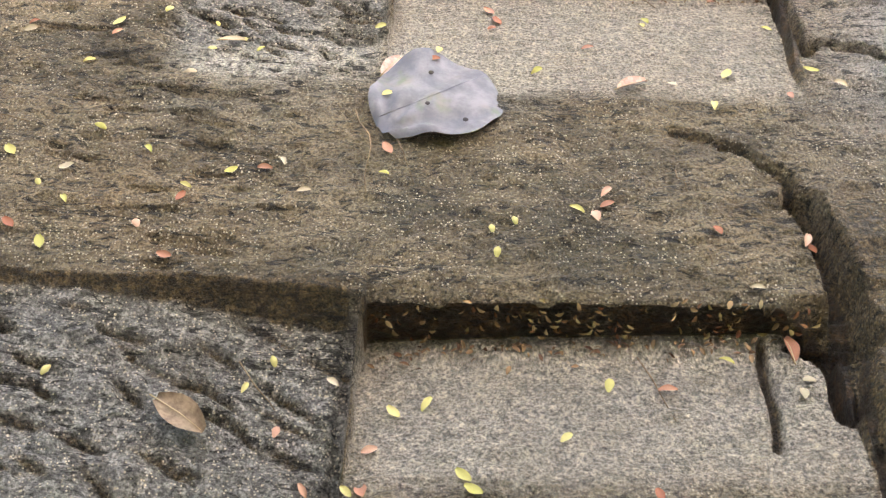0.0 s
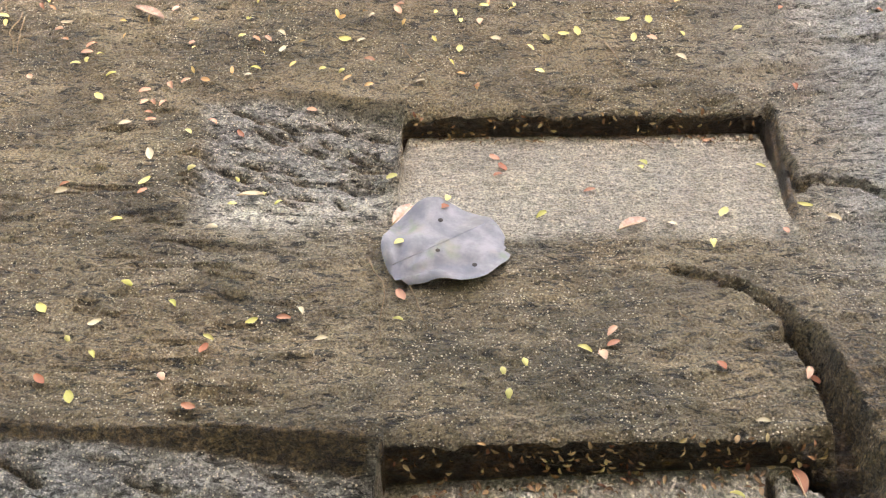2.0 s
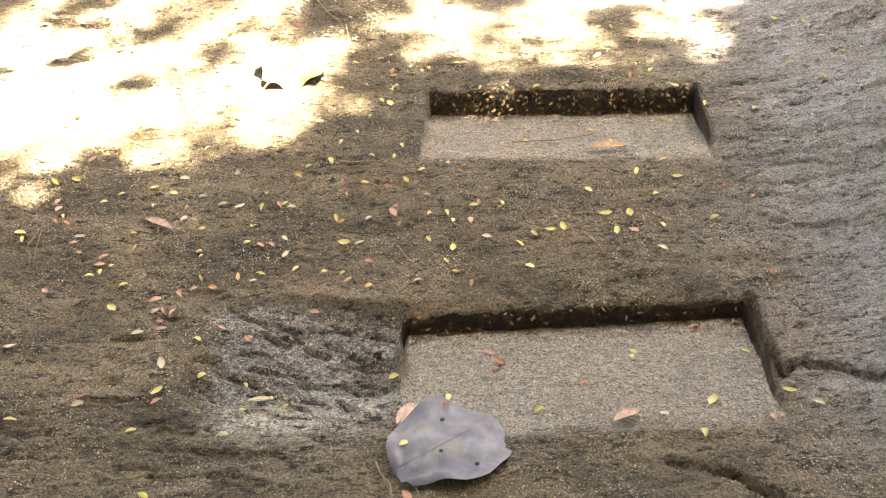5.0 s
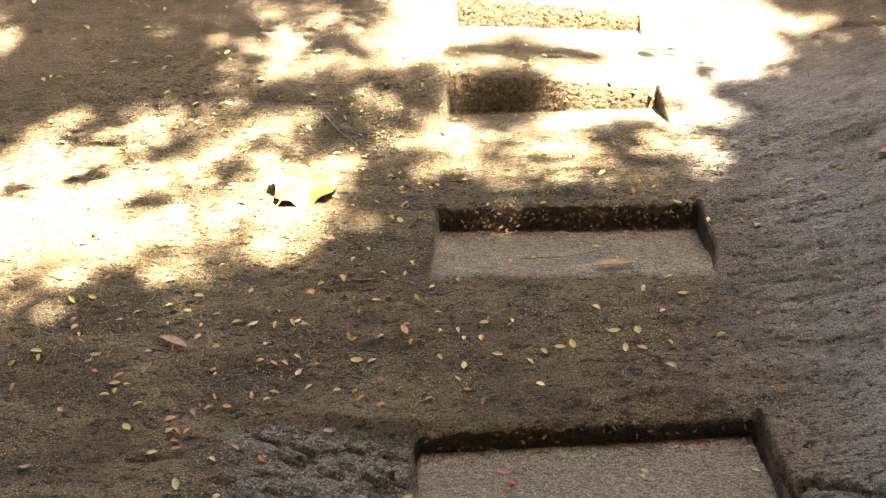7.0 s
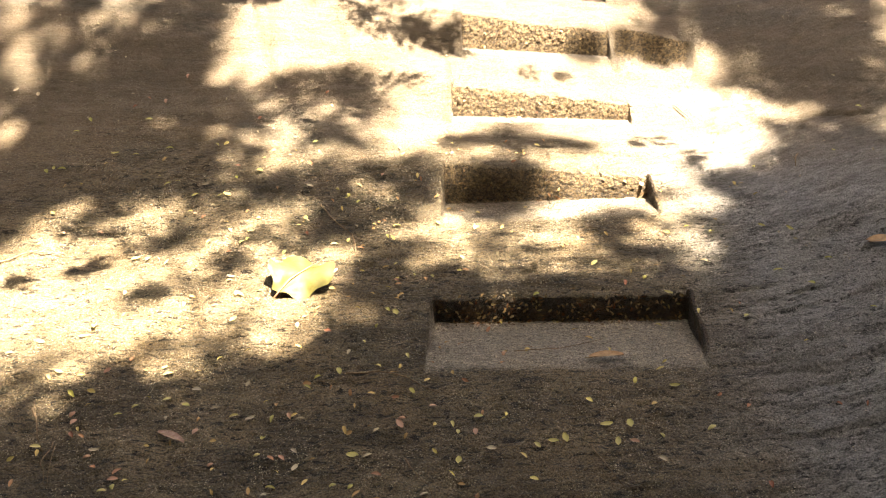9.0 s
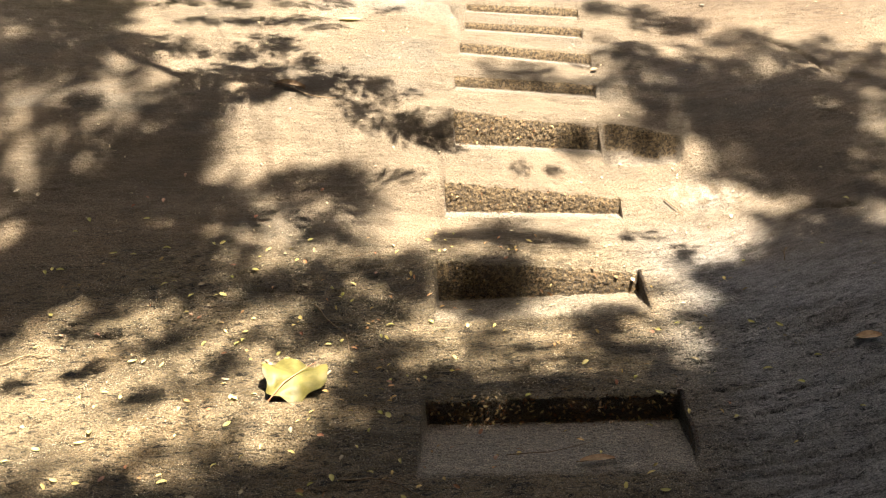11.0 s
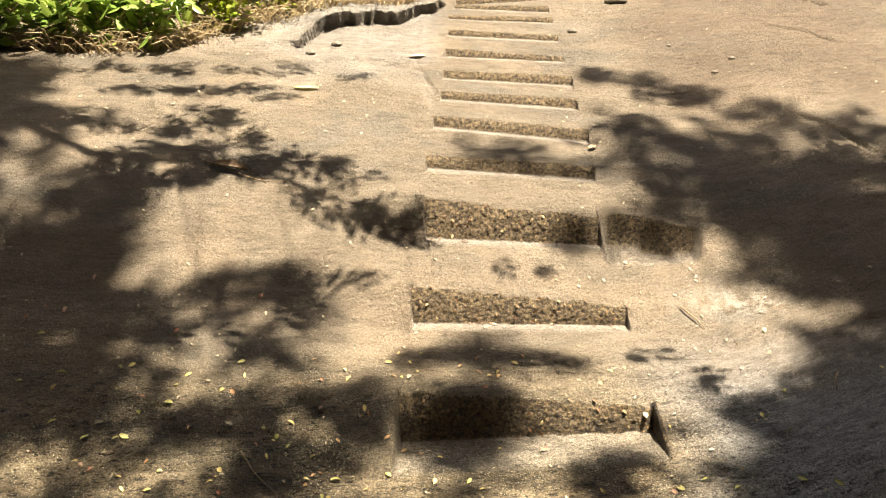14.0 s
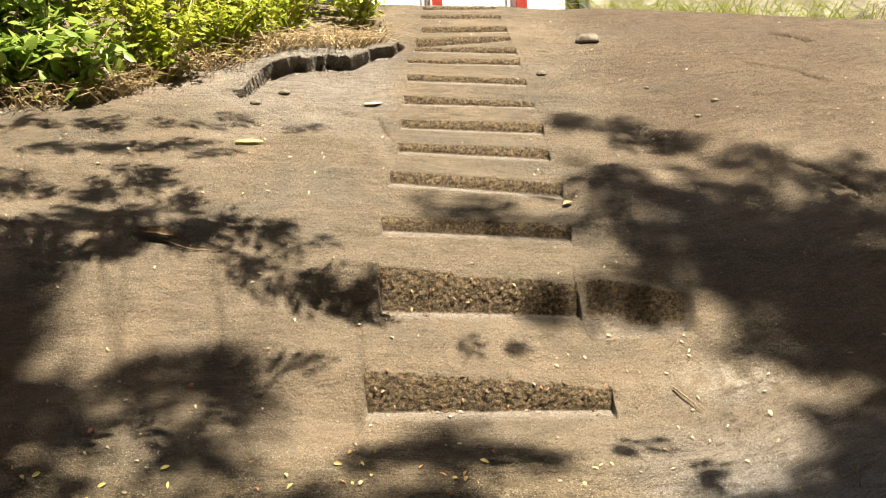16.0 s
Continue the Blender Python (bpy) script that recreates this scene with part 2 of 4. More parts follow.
    wall = [0.0, 0.0015, 0.003, 0.0045]
    cols += [(-1, -(v + 0.006)) for v in reversed(outer)]
    cols += [(-1, -w) for w in reversed(wall)]
    inner = 144
    cols += [(0, (k + 0.5) / inner) for k in range(inner)]
    cols += [(1, w) for w in wall]
    cols += [(1, v + 0.006) for v in outer]
    return cols


def along(x, y, points, width):
    """1 on a crooked line through the points, falling to 0 at its width on either side."""
    best = np.full(x.shape, 9.0)
    for (ax, ay), (bx, by) in zip(points, points[1:]):
        dx, dy = bx - ax, by - ay
        t = np.clip(((x - ax) * dx + (y - ay) * dy) / (dx * dx + dy * dy), 0, 1)
        best = np.minimum(best, np.hypot(x - ax - t * dx, y - ay - t * dy))
    return 1 - smooth(0.4 * width, width, best)


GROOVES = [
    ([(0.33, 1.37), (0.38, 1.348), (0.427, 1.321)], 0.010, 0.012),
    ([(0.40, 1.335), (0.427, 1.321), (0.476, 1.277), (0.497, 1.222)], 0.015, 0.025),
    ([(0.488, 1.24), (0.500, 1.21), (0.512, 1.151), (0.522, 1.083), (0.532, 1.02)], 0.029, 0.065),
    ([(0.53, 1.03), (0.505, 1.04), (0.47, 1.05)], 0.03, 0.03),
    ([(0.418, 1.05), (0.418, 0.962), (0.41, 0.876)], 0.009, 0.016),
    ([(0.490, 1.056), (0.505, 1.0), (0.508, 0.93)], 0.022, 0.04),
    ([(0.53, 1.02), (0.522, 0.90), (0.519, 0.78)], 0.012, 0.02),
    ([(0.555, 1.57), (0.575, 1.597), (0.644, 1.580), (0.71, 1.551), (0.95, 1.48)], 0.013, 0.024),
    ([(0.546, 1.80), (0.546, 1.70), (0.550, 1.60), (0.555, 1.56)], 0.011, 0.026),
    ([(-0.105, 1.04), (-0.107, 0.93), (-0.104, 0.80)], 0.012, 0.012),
    ([(1.29, 4.44), (1.40, 4.33), (1.48, 4.15), (1.60, 4.13)], 0.016, 0.03),
    ([(1.429, 5.239), (1.588, 5.188), (1.687, 5.072)], 0.014, 0.025),
    ([(1.70, 5.72), (1.76, 5.66), (1.80, 5.60)], 0.03, 0.04),
    ([(1.02, 3.39), (1.15, 3.43), (1.33, 3.44)], 0.014, 0.02),
]


def rock():
    rows, cols = rows_of_rock(), columns_of_rock()
    ry = np.array([r[0] for r in rows])
    cut = np.array([r[1] for r in rows])
    rise = np.array([r[2] for r in rows])
    side, far = np.array([c[0] for c in cols]), np.array([c[1] for c in cols])
    y = np.repeat(ry[:, None], len(cols), 1)
    xl, xr = np.interp(ry, SIDE_Y, SIDE_L)[:, None], np.interp(ry, SIDE_Y, SIDE_R)[:, None]
    x = np.where(side < 0, xl + far, np.where(side > 0, xr + far, xl + far * (xr - xl)))
    z = hull(x, y)
    inside = (side == 0)[None, :] | (np.abs(far) < 0.001)[None, :]
    ease = np.clip(1 - (np.abs(far) - 0.0) / 0.0046, 0, 1)[None, :] * (side != 0)[None, :] + (side == 0)[None, :]
    worn, riser = np.zeros_like(x), np.zeros_like(x)
    for n, ((front, back, cl, cr, fl, fr, tl, tr), fall) in enumerate(zip(CUTS, FALL)):
        mine = cut == n
        share = np.clip((x[mine] - cl) / (cr - cl), 0, 1)
        floor = (fl + (fr - fl) * share) - fall * (back - np.minimum(y[mine], back)) / (back - front)
        top = tl + (tr - tl) * share
        up = rise[mine][:, None]
        carved = np.where(up > 0, floor + (top - floor) * up, floor)
        z[mine] = z[mine] + (carved - z[mine]) * ease
        worn[mine] = (0.55 if n == 3 else 1.0) * np.where(up > 0, 0, 1) * ease * smooth(front - 0.02, front + 0.05, y[mine])
        # the three lowest risers take the brown that carries painted shade
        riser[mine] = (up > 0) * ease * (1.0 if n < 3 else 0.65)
        # right side walls face away from the light; that shade is painted on
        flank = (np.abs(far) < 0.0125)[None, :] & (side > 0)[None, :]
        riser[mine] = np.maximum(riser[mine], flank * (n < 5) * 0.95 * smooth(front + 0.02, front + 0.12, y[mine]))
    fade = 1 - smooth(6.5, 9.0, y)
    bend = y - 0.30 * smooth(0.4, 1.4, x) * (x - 0.4)
    flat = 1 - 0.75 * worn
    grey = np.clip(smooth(0.35, 0.8, x + 0.15 * ripple(x * 2, y * 2, 61, 2)) * (1 - smooth(2.9, 3.5, y)) * smooth(1.15, 1.6, y) * (1 - smooth(1.6, 3.0, x)), 0, 1)
    upper = smooth(2.7, 3.5, y + 0.3 * ripple(x * 2, y * 2, 63, 2))
    brown = smooth(0.62, 1.1, x + 0.2 * ripple(x * 2, y * 2, 65, 2)) * smooth(4.2, 4.8, y + 0.2 * ripple(x * 3, y * 3, 67, 2)) * (1 - smooth(1.7, 2.2, x - 0.3 * (y - 5)))
    grey = np.maximum(grey, 0.30 * smooth(-1.0, -0.6, x) * (1 - smooth(0.0, 0.12, x)) * smooth(4.55, 4.75, y + 0.1 * ripple(x * 4, y * 4, 69, 2)) * (1 - smooth(5.4, 5.8, y)))
    # long low swells, ledges of the strata and the grain
    z = z + fade * (1 - ease) * 0.02 * ripple(x * 1.7, y * 1.5, 3, 2) * smooth(0.0, 0.3, np.abs(far))[None, :]
    z = z + fade * flat * (riser < 0.1) * (0.0042 * ripple(x * 8, bend * 36, 5, 3) + 0.0012 * ripple(x * 34, bend * 95, 9, 2))
    z = z + fade * (riser < 0.1) * (1 - 0.35 * worn) * (1.5 - 1.1 * upper) * (0.0036 * ripple(x * 48, bend * 84, 101, 2) + 0.0022 * ripple(x * 20, bend * 44, 103, 2))
    pits = smooth(0.30, 0.62, ripple(x * 11, bend * 58, 13, 2)) * smooth(-0.3, 0.3, ripple(x * 3, bend * 4, 15, 2))
    z = z - fade * flat * (riser < 0.1) * (0.011 - 0.0035 * upper) * pits
    z = z - 0.012 * grey * (riser < 0.1) * flat * smooth(0.15, 0.5, ripple(x * 5, bend * 52, 17, 3))
    for n, (front, back, *_rest) in enumerate(CUTS[:6]):
        over = y - back - LEAN
        lip = np.where(over >= 0, np.exp(-np.maximum(over, 0) / 0.016), ((cut == n) & (rise > 0))[:, None] * rise[:, None] ** 3)
        z = z - ((0.014 if n < 3 else 0.008) + 0.012 * np.maximum(ripple(x * 42, y * 30, 111 + n, 2), -0.2)) * lip * (side == 0)[None, :] * ((cut == n)[:, None] | ((over >= 0) & (over < 0.12)))
    # pecked risers
    y = y - (riser > 0.1) * np.sin(np.pi * rise)[:, None] * (0.0055 * ripple(x * 125, z * 130, 21, 3) + 0.004)
    for n, deep in ((0, 0.024), (1, 0.018), (2, 0.012)):
        mine = (cut == n)[:, None]
        back = CUTS[n][1]
        y = y + deep * mine * np.where(rise[:, None] > 0, (1 - rise[:, None]) ** 0.7, smooth(back - 0.04, back, y)) * (side == 0)[None, :]
    y = y + 0.009 * ripple(x * 7, y * 2, 31, 3) * fade
    x = x + 0.008 * ripple(x * 1.5, y * 9, 33, 3) * fade
    # rough chiselled pads beside the two lowest steps, each stroke a scoop that is steep at its upper end
    pad = (1 - smooth(-0.100, -0.092, x)) * (1 - smooth(-0.004, 0.006, y - 1.058 - 0.008 * ripple(x * 7, x * 3, 41, 2))) * smooth(0.3, 0.4, y) * smooth(-1.3, -1.2, x)
    z = z - (0.020 + 0.036 * smooth(-0.5, -0.12, x)) * pad
    # dark line along the pad's back edge, the undercut's shade as colour
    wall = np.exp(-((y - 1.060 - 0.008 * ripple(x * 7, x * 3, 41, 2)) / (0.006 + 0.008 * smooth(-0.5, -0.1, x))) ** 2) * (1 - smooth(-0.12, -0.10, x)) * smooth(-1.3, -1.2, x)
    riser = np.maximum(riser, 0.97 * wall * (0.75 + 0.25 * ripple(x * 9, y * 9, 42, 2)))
    upper_pad = smooth(-0.47, -0.43, x + 0.05 * smooth(1.7, 1.85, y) + 0.02 * ripple(y * 12, x * 3, 44, 2)) * (1 - smooth(-0.125, -0.105, x)) * smooth(1.43, 1.56, y) * (1 - smooth(1.812, 1.826, y + 0.02 * ripple(x * 6, y, 43, 2)))
    z = z - (0.012 + 0.028 * smooth(-0.42, -0.12, x) * smooth(1.5, 1.8, y)) * upper_pad
    chisel = np.maximum(pad, upper_pad)
    scoops = random.Random(51)
    strokes = [(-0.92 + 0.074 * i + 0.030 * (j % 2), 0.66 + 0.050 * j) for i in range(11) for j in range(8)] + [(-0.44 + 0.066 * i + 0.03 * (j % 2), 1.56 + 0.042 * j) for i in range(5) for j in range(6)]
    for sx, sy in strokes:
        sx, sy, turn = sx + scoops.uniform(-0.03, 0.03), sy + scoops.uniform(-0.02, 0.02), scoops.uniform(-0.65, -0.05)
        long, wide, deep = scoops.uniform(0.030, 0.062), scoops.uniform(0.008, 0.014), scoops.uniform(0.008, 0.020)
        box_ = (np.abs(x - sx) < 0.075) & (np.abs(y - sy) < 0.06)
        px, py = x[box_] - sx, y[box_] - sy
        u, v = (px * math.cos(turn) + py * math.sin(turn)) / long, (py * math.cos(turn) - px * math.sin(turn)) / wide
        dent = np.clip(1 - u * u, 0, 1) * np.clip((v + 1) / 1.7, 0, 1) * (1 - smooth(0.7, 1.0, v))
        z[box_] -= deep * dent * chisel[box_]
        # shadow at each stroke's upper end, painted as a dark mark
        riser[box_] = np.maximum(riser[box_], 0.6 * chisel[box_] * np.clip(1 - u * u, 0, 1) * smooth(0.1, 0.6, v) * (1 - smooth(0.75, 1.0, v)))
    z = z + chisel * (0.005 * ripple(x * 14 + y * 10, y * 34 + x * 9, 51, 2) + 0.003 * ripple(x * 40, y * 80, 53, 2))
    pale = smooth(-0.48, -0.36, x) * (1 - smooth(0.0, 0.2, x)) * np.exp(-((y - 1.50 - 0.05 * ripple(x * 9, y * 9, 55, 2)) / 0.085) ** 2) * smooth(-0.6, 0.3, ripple(x * 14, y * 14, 56, 3))
    pale = np.maximum(pale, 0.4 * np.exp(-((x - 0.86) / 0.13) ** 2 - ((y - 3.50) / 0.055) ** 2) * smooth(-0.5, 0.1, ripple(x * 40, y * 40, 83, 2)))
    # grooves and cracks
    wob = 0.007 * ripple(x * 22, y * 22, 71, 3)
    for points, width, depth in GROOVES:
        z = z - depth * along(x + wob, y + wob, points, width)
    # the grooves' inner shade is painted in as well
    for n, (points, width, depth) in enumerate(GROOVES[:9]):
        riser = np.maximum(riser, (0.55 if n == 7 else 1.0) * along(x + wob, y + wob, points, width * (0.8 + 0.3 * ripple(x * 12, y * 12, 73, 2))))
    # shade beside the lowest step, put into the rock's colour
    riser = np.maximum(riser, 0.42 * smooth(0.50, 0.54, x + wob) * (1 - smooth(0.72, 0.9, x)) * (1 - smooth(1.15, 1.4, y + 2 * wob)))
    # side floor of the sixth step
    nook = smooth(0.52, 0.535, x) * (1 - smooth(0.78, 0.82, x)) * smooth(3.60, 3.70, y) * (1 - smooth(3.705, 3.72, y))
    z = z - 0.065 * nook
    worn = np.maximum(worn, 0.45 * smooth(0.2, 0.5, nook))
    riser = np.maximum(riser, 0.6 * (smooth(0.53, 0.55, x) * (1 - smooth(0.78, 0.81, x)) * (np.abs(y - 3.713) < 0.012)))
    # split sheet of rock under the bushes
    line = np.interp(x, [-3.0, -1.2, -0.47, -0.41, -0.32, -0.155, 0.035, 0.123], [4.72, 4.66, 4.757, 4.927, 5.033, 5.083, 5.224, 5.441]) + 0.05 * ripple(x * 11, y * 2, 77, 3) + 0.012 * ripple(x * 47, y * 5, 78, 2)
    sheet = (1 - smooth(0.05, 0.14, x)) * smooth(-0.55, -0.40, x)
    past = y - line
    z = z + (0.022 - 0.012 * smooth(-0.3, 0.1, x)) * sheet * smooth(-0.006, 0.008, past) * (1 - smooth(0.25, 0.7, past))
    z = z - 0.022 * sheet * smooth(-0.10, -0.02, past) * (1 - smooth(-0.006, 0.008, past))
    y = y - (0.055 + 0.03 * ripple(x * 25, x * 3, 91, 3)) * sheet * smooth(-0.002, 0.008, past) * (1 - smooth(0.02, 0.16, past))
    edge = np.interp(x, [-0.6, -0.467, -0.289, -0.136, 0.001, 0.058], [4.50, 4.575, 4.677, 4.678, 4.572, 4.39]) + 0.02 * ripple(x * 8, y * 3, 79, 2)
    scar = smooth(-0.62, -0.5, x) * (1 - smooth(0.03, 0.07, x)) * (1 - smooth(0.0, 0.02, y - edge)) * smooth(-0.26, -0.12, y - edge)
    z = z - 0.010 * scar
    worn = np.maximum(worn, 0.3 * scar)
    nx, ny = len(cols), len(rows)
    verts = np.stack([x, y, z], -1).reshape(-1, 3)
    a = (np.arange(ny - 1)[:, None] * nx + np.arange(nx - 1)[None, :]).ravel()
    faces = np.stack([a, a + 1, a + nx + 1, a + nx], -1)
    mesh = bpy.data.meshes.new("rock_slope")
    mesh.from_pydata(verts.tolist(), [], faces.tolist())
    mesh.polygons.foreach_set("use_smooth", np.ones(len(faces), dtype=bool))
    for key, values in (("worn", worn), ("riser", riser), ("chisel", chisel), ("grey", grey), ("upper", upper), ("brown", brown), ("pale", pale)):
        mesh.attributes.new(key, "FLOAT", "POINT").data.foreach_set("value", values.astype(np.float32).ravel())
    strata = np.stack([x, bend, z], -1).astype(np.float32)
    mesh.attributes.new("strata", "FLOAT_VECTOR", "POINT").data.foreach_set("vector", strata.ravel())
    mesh.materials.append(ROCK)
    return tagged(new("ground", mesh), "brown granite slope with a flight of hand-cut steps", "rock", kind="structure")


GROUND = rock()

bpy.context.view_layer.update()


def on_rock(x, y):
    """The place on the rock at x, y, and the rock's normal there."""
    hit, place, normal, _ = GROUND.ray_cast(Vector((x, y, 8)), Vector((0, 0, -1)))
    return (place, normal) if hit else (Vector((x, y, 0)), Vector((0, 0, 1)))


# ---- building helpers ----
def mesh_of(name, verts, faces, material, soft=True):
    mesh = bpy.data.meshes.new(name)
    mesh.from_pydata([tuple(v) for v in verts], [], faces)
    mesh.polygons.foreach_set("use_smooth", np.full(len(faces), soft))
    mesh.materials.append(material)
    return mesh


def part(name, mesh, parent, label=""):
    ob = new(name, mesh)
    ob.parent = parent
    if label:
        ob["label"] = label
    return ob


def tube(points, radii, sides=6):
    """Vertices and faces of a bent, tapering rod through the points, closed at its ends."""
    verts, faces = [], []
    points = [Vector(p) for p in points]
    for k, (p, r) in enumerate(zip(points, radii)):
        ahead = points[min(k + 1, len(points) - 1)] - points[max(k - 1, 0)]
        turn = ahead.to_track_quat("Z", "Y").to_matrix()
        for s in range(sides):
            a = 2 * math.pi * s / sides
            verts.append(p + turn @ Vector((math.cos(a) * r, math.sin(a) * r, 0)))
    for k in range(len(points) - 1):
        for s in range(sides):
            faces.append((k * sides + s, k * sides + (s + 1) % sides, (k + 1) * sides + (s + 1) % sides, (k + 1) * sides + s))
    faces.append(tuple(reversed(range(sides))))
    faces.append(tuple(range((len(points) - 1) * sides, len(points) * sides)))
    return verts, faces


def box(low, high):
    (x0, y0, z0), (x1, y1, z1) = low, high
    verts = [(x, y, z) for z in (z0, z1) for y in (y0, y1) for x in (x0, x1)]
    return verts, [(0, 2, 3, 1), (4, 5, 7, 6), (0, 1, 5, 4), (2, 6, 7, 3), (0, 4, 6, 2), (1, 3, 7, 5)]


def plain(name, dark, light, scale=60.0, rough=0.7, bump=0.3, depth=0.002, by="place", translucent=0.0):
    """A material between two colours, by the place on it, by object or by island."""
    n = Nodes(name)
    spots = n.noise(n.place(), scale, 4, 0.65)
    shade = {"place": lambda: n.ramp(spots, 0.3, 0.7), "object": n.random, "island": n.island}[by]()
    colour = n.mix(shade, dark, light)
    if by != "place":
        colour = n.mix(n.ramp(spots, 0.5, 0.8, 0, 0.25), colour, tuple(0.4 * c for c in dark))
    n.done(colour, rough, n.bump(spots, bump, depth), 0.4)
    if translucent:
        tree = n.tree
        thin, both = tree.nodes.new("ShaderNodeBsdfTranslucent"), tree.nodes.new("ShaderNodeMixShader")
        n.put(colour, thin.inputs["Color"])
        both.inputs[0].default_value = translucent
        tree.links.new(n.shader.outputs[0], both.inputs[1])
        tree.links.new(thin.outputs[0], both.inputs[2])
        tree.links.new(both.outputs[0], tree.nodes["Material Output"].inputs["Surface"])
    return n.material


YELLOW = plain("fallen_yellow", (0.48, 0.46, 0.12), (0.72, 0.64, 0.27), 300, 0.55, by="object", translucent=0.2)
RUSSET = plain("fallen_russet", (0.33, 0.12, 0.06), (0.66, 0.42, 0.29), 300, 0.6, by="object", translucent=0.1)
PALE = plain("fallen_pale", (0.42, 0.35, 0.22), (0.64, 0.55, 0.38), 300, 0.6, by="object")
LITTER = plain("dry_litter", (0.10, 0.045, 0.022), (0.36, 0.235, 0.125), 300, 0.7, by="island")
MIXED = plain("mixed_leaflets", (0.46, 0.20, 0.12), (0.86, 0.76, 0.26), 300, 0.6, by="island")
MIXED_LITTER = plain("caught_bits", (0.20, 0.075, 0.035), (0.50, 0.40, 0.20), 300, 0.7, by="island")
STRAW = plain("straw", (0.30, 0.21, 0.11), (0.62, 0.50, 0.30), 90, 0.7, by="island")
BARK = plain("bark", (0.07, 0.05, 0.035), (0.20, 0.15, 0.105), 30, 0.9, 0.8, 0.01)
CANOPY = plain("canopy_leaf", (0.03, 0.06, 0.015), (0.08, 0.13, 0.03), 40, 0.5, by="island")
BROADLEAF = plain("broad_leaf", (0.15, 0.25, 0.045), (0.38, 0.48, 0.10), 60, 0.38, by="island", translucent=0.35)
LIMELEAF = plain("lime_leaf", (0.22, 0.30, 0.03), (0.48, 0.50, 0.06), 60, 0.45, by="island", translucent=0.35)


# ---- the shade tree, which stands behind the camera ----
def leaf_strip(centre, way, across, length, width):
    """A pointed, folded leaf blade of six triangles."""
    up = way.cross(across).normalized() * width * 0.18
    tip, foot = centre + way * length * 0.5, centre - way * length * 0.5
    a, b = centre - across * width * 0.5 + up, centre + across * width * 0.5 + up
    mid = centre + way * length * 0.08
    c, d = mid + way * length * 0.2 - across * width * 0.36 + up, mid + way * length * 0.2 + across * width * 0.36 + up
    return [foot, a, c, tip, d, b, mid], [(0, 6, 1), (1, 6, 2), (2, 6, 3), (3, 6, 4), (4, 6, 5), (5, 6, 0)]


# Shade that boughs throw on the slope: middle and half widths across and up the slope.
BOUGHS_THICK = [
    (-1.43, 4.16, 0.12, 0.208), (-1.55, 4.37, 0.22, 0.112), (-1.04, 3.74, 0.19, 0.079), (-1.01, 3.63, 0.17, 0.056), (-1.12, 3.56, 0.24, 0.04), (-1.22, 3.48, 0.14, 0.074),
    (-0.99, 3.51, 0.18, 0.061), (-1.13, 3.31, 0.18, 0.096), (-1.05, 3.16, 0.17, 0.08), (-0.79, 3.14, 0.1, 0.078), (-0.52, 3.12, 0.11, 0.061), (-0.19, 3.14, 0.12, 0.033),
    (-0.14, 3.07, 0.07, 0.039), (-0.36, 2.95, 0.09, 0.071), (-0.42, 2.86, 0.06, 0.057), (-0.18, 2.76, 0.06, 0.088), (0.04, 3.11, 0.09, 0.015), (0.15, 3.11, 0.08, 0.022),
]
BOUGHS_THICK += [
    (0.44, 2.71, 0.12, 0.058), (0.23, 2.58, 0.12, 0.032), (-0.06, 2.62, 0.05, 0.074), (1.03, 4, 0.22, 0.076), (1.32, 4.01, 0.22, 0.074), (0.79, 3.85, 0.15, 0.04),
    (0.98, 3.83, 0.2, 0.067), (1.25, 3.8, 0.19, 0.089), (0.73, 3.75, 0.09, 0.035), (1.01, 3.71, 0.14, 0.048), (1.23, 3.68, 0.15, 0.042), (1.3, 3.57, 0.07, 0.055),
    (1.2, 3.3, 0.1, 0.078), (1.02, 3.09, 0.13, 0.07), (-0.26, 2.68, 0.06, 0.139), (-0.17, 2.56, 0.07, 0.099), (-0.26, 2.28, 0.08, 0.076), (-0.13, 2.35, 0.05, 0.128),
]
BOUGHS_THICK += [
    (0.085, 3.023, 0.134, 0.052), (0.404, 2.963, 0.135, 0.036), (0.028, 3.108, 0.076, 0.017), (0.119, 3.108, 0.091, 0.016), (-0.195, 3.042, 0.075, 0.032), (0.781, 3.086, 0.087, 0.054),
]
BOUGHS_THICK += [
    (-0.78, 3.46, 0.1, 0.06), (-0.77, 3.35, 0.12, 0.043), (-0.5, 3.52, 0.11, 0.025), (-0.36, 3.51, 0.09, 0.032), (-0.33, 3.45, 0.07, 0.047), (-0.55, 3.47, 0.07, 0.044), (-0.41, 3.32, 0.06, 0.046), (0.07, 3.3, 0.09, 0.047), (0.29, 3.3, 0.1, 0.031), (-0.35, 3.24, 0.06, 0.044), (1.11, 3.53, 0.08, 0.047),
]
BOUGHS_THICK += [(0.08, 2.50, 0.20, 0.08), (0.40, 2.50, 0.20, 0.08), (-1.05, 3.15, 0.2, 0.12)]
BOUGHS_THICK += [
    (-1.3, 3.2, 0.2, 0.18), (-1.2, 3.45, 0.2, 0.12), (-1.45, 3.0, 0.2, 0.2), (1.15, 3.62, 0.2, 0.08), (1.3, 3.5, 0.15, 0.1), (1.0, 3.76, 0.18, 0.07),
    (1.2, 3.3, 0.15, 0.1), (1.05, 3.2, 0.15, 0.08), (1.3, 3.8, 0.2, 0.12), (0.95, 3.95, 0.15, 0.1),
]
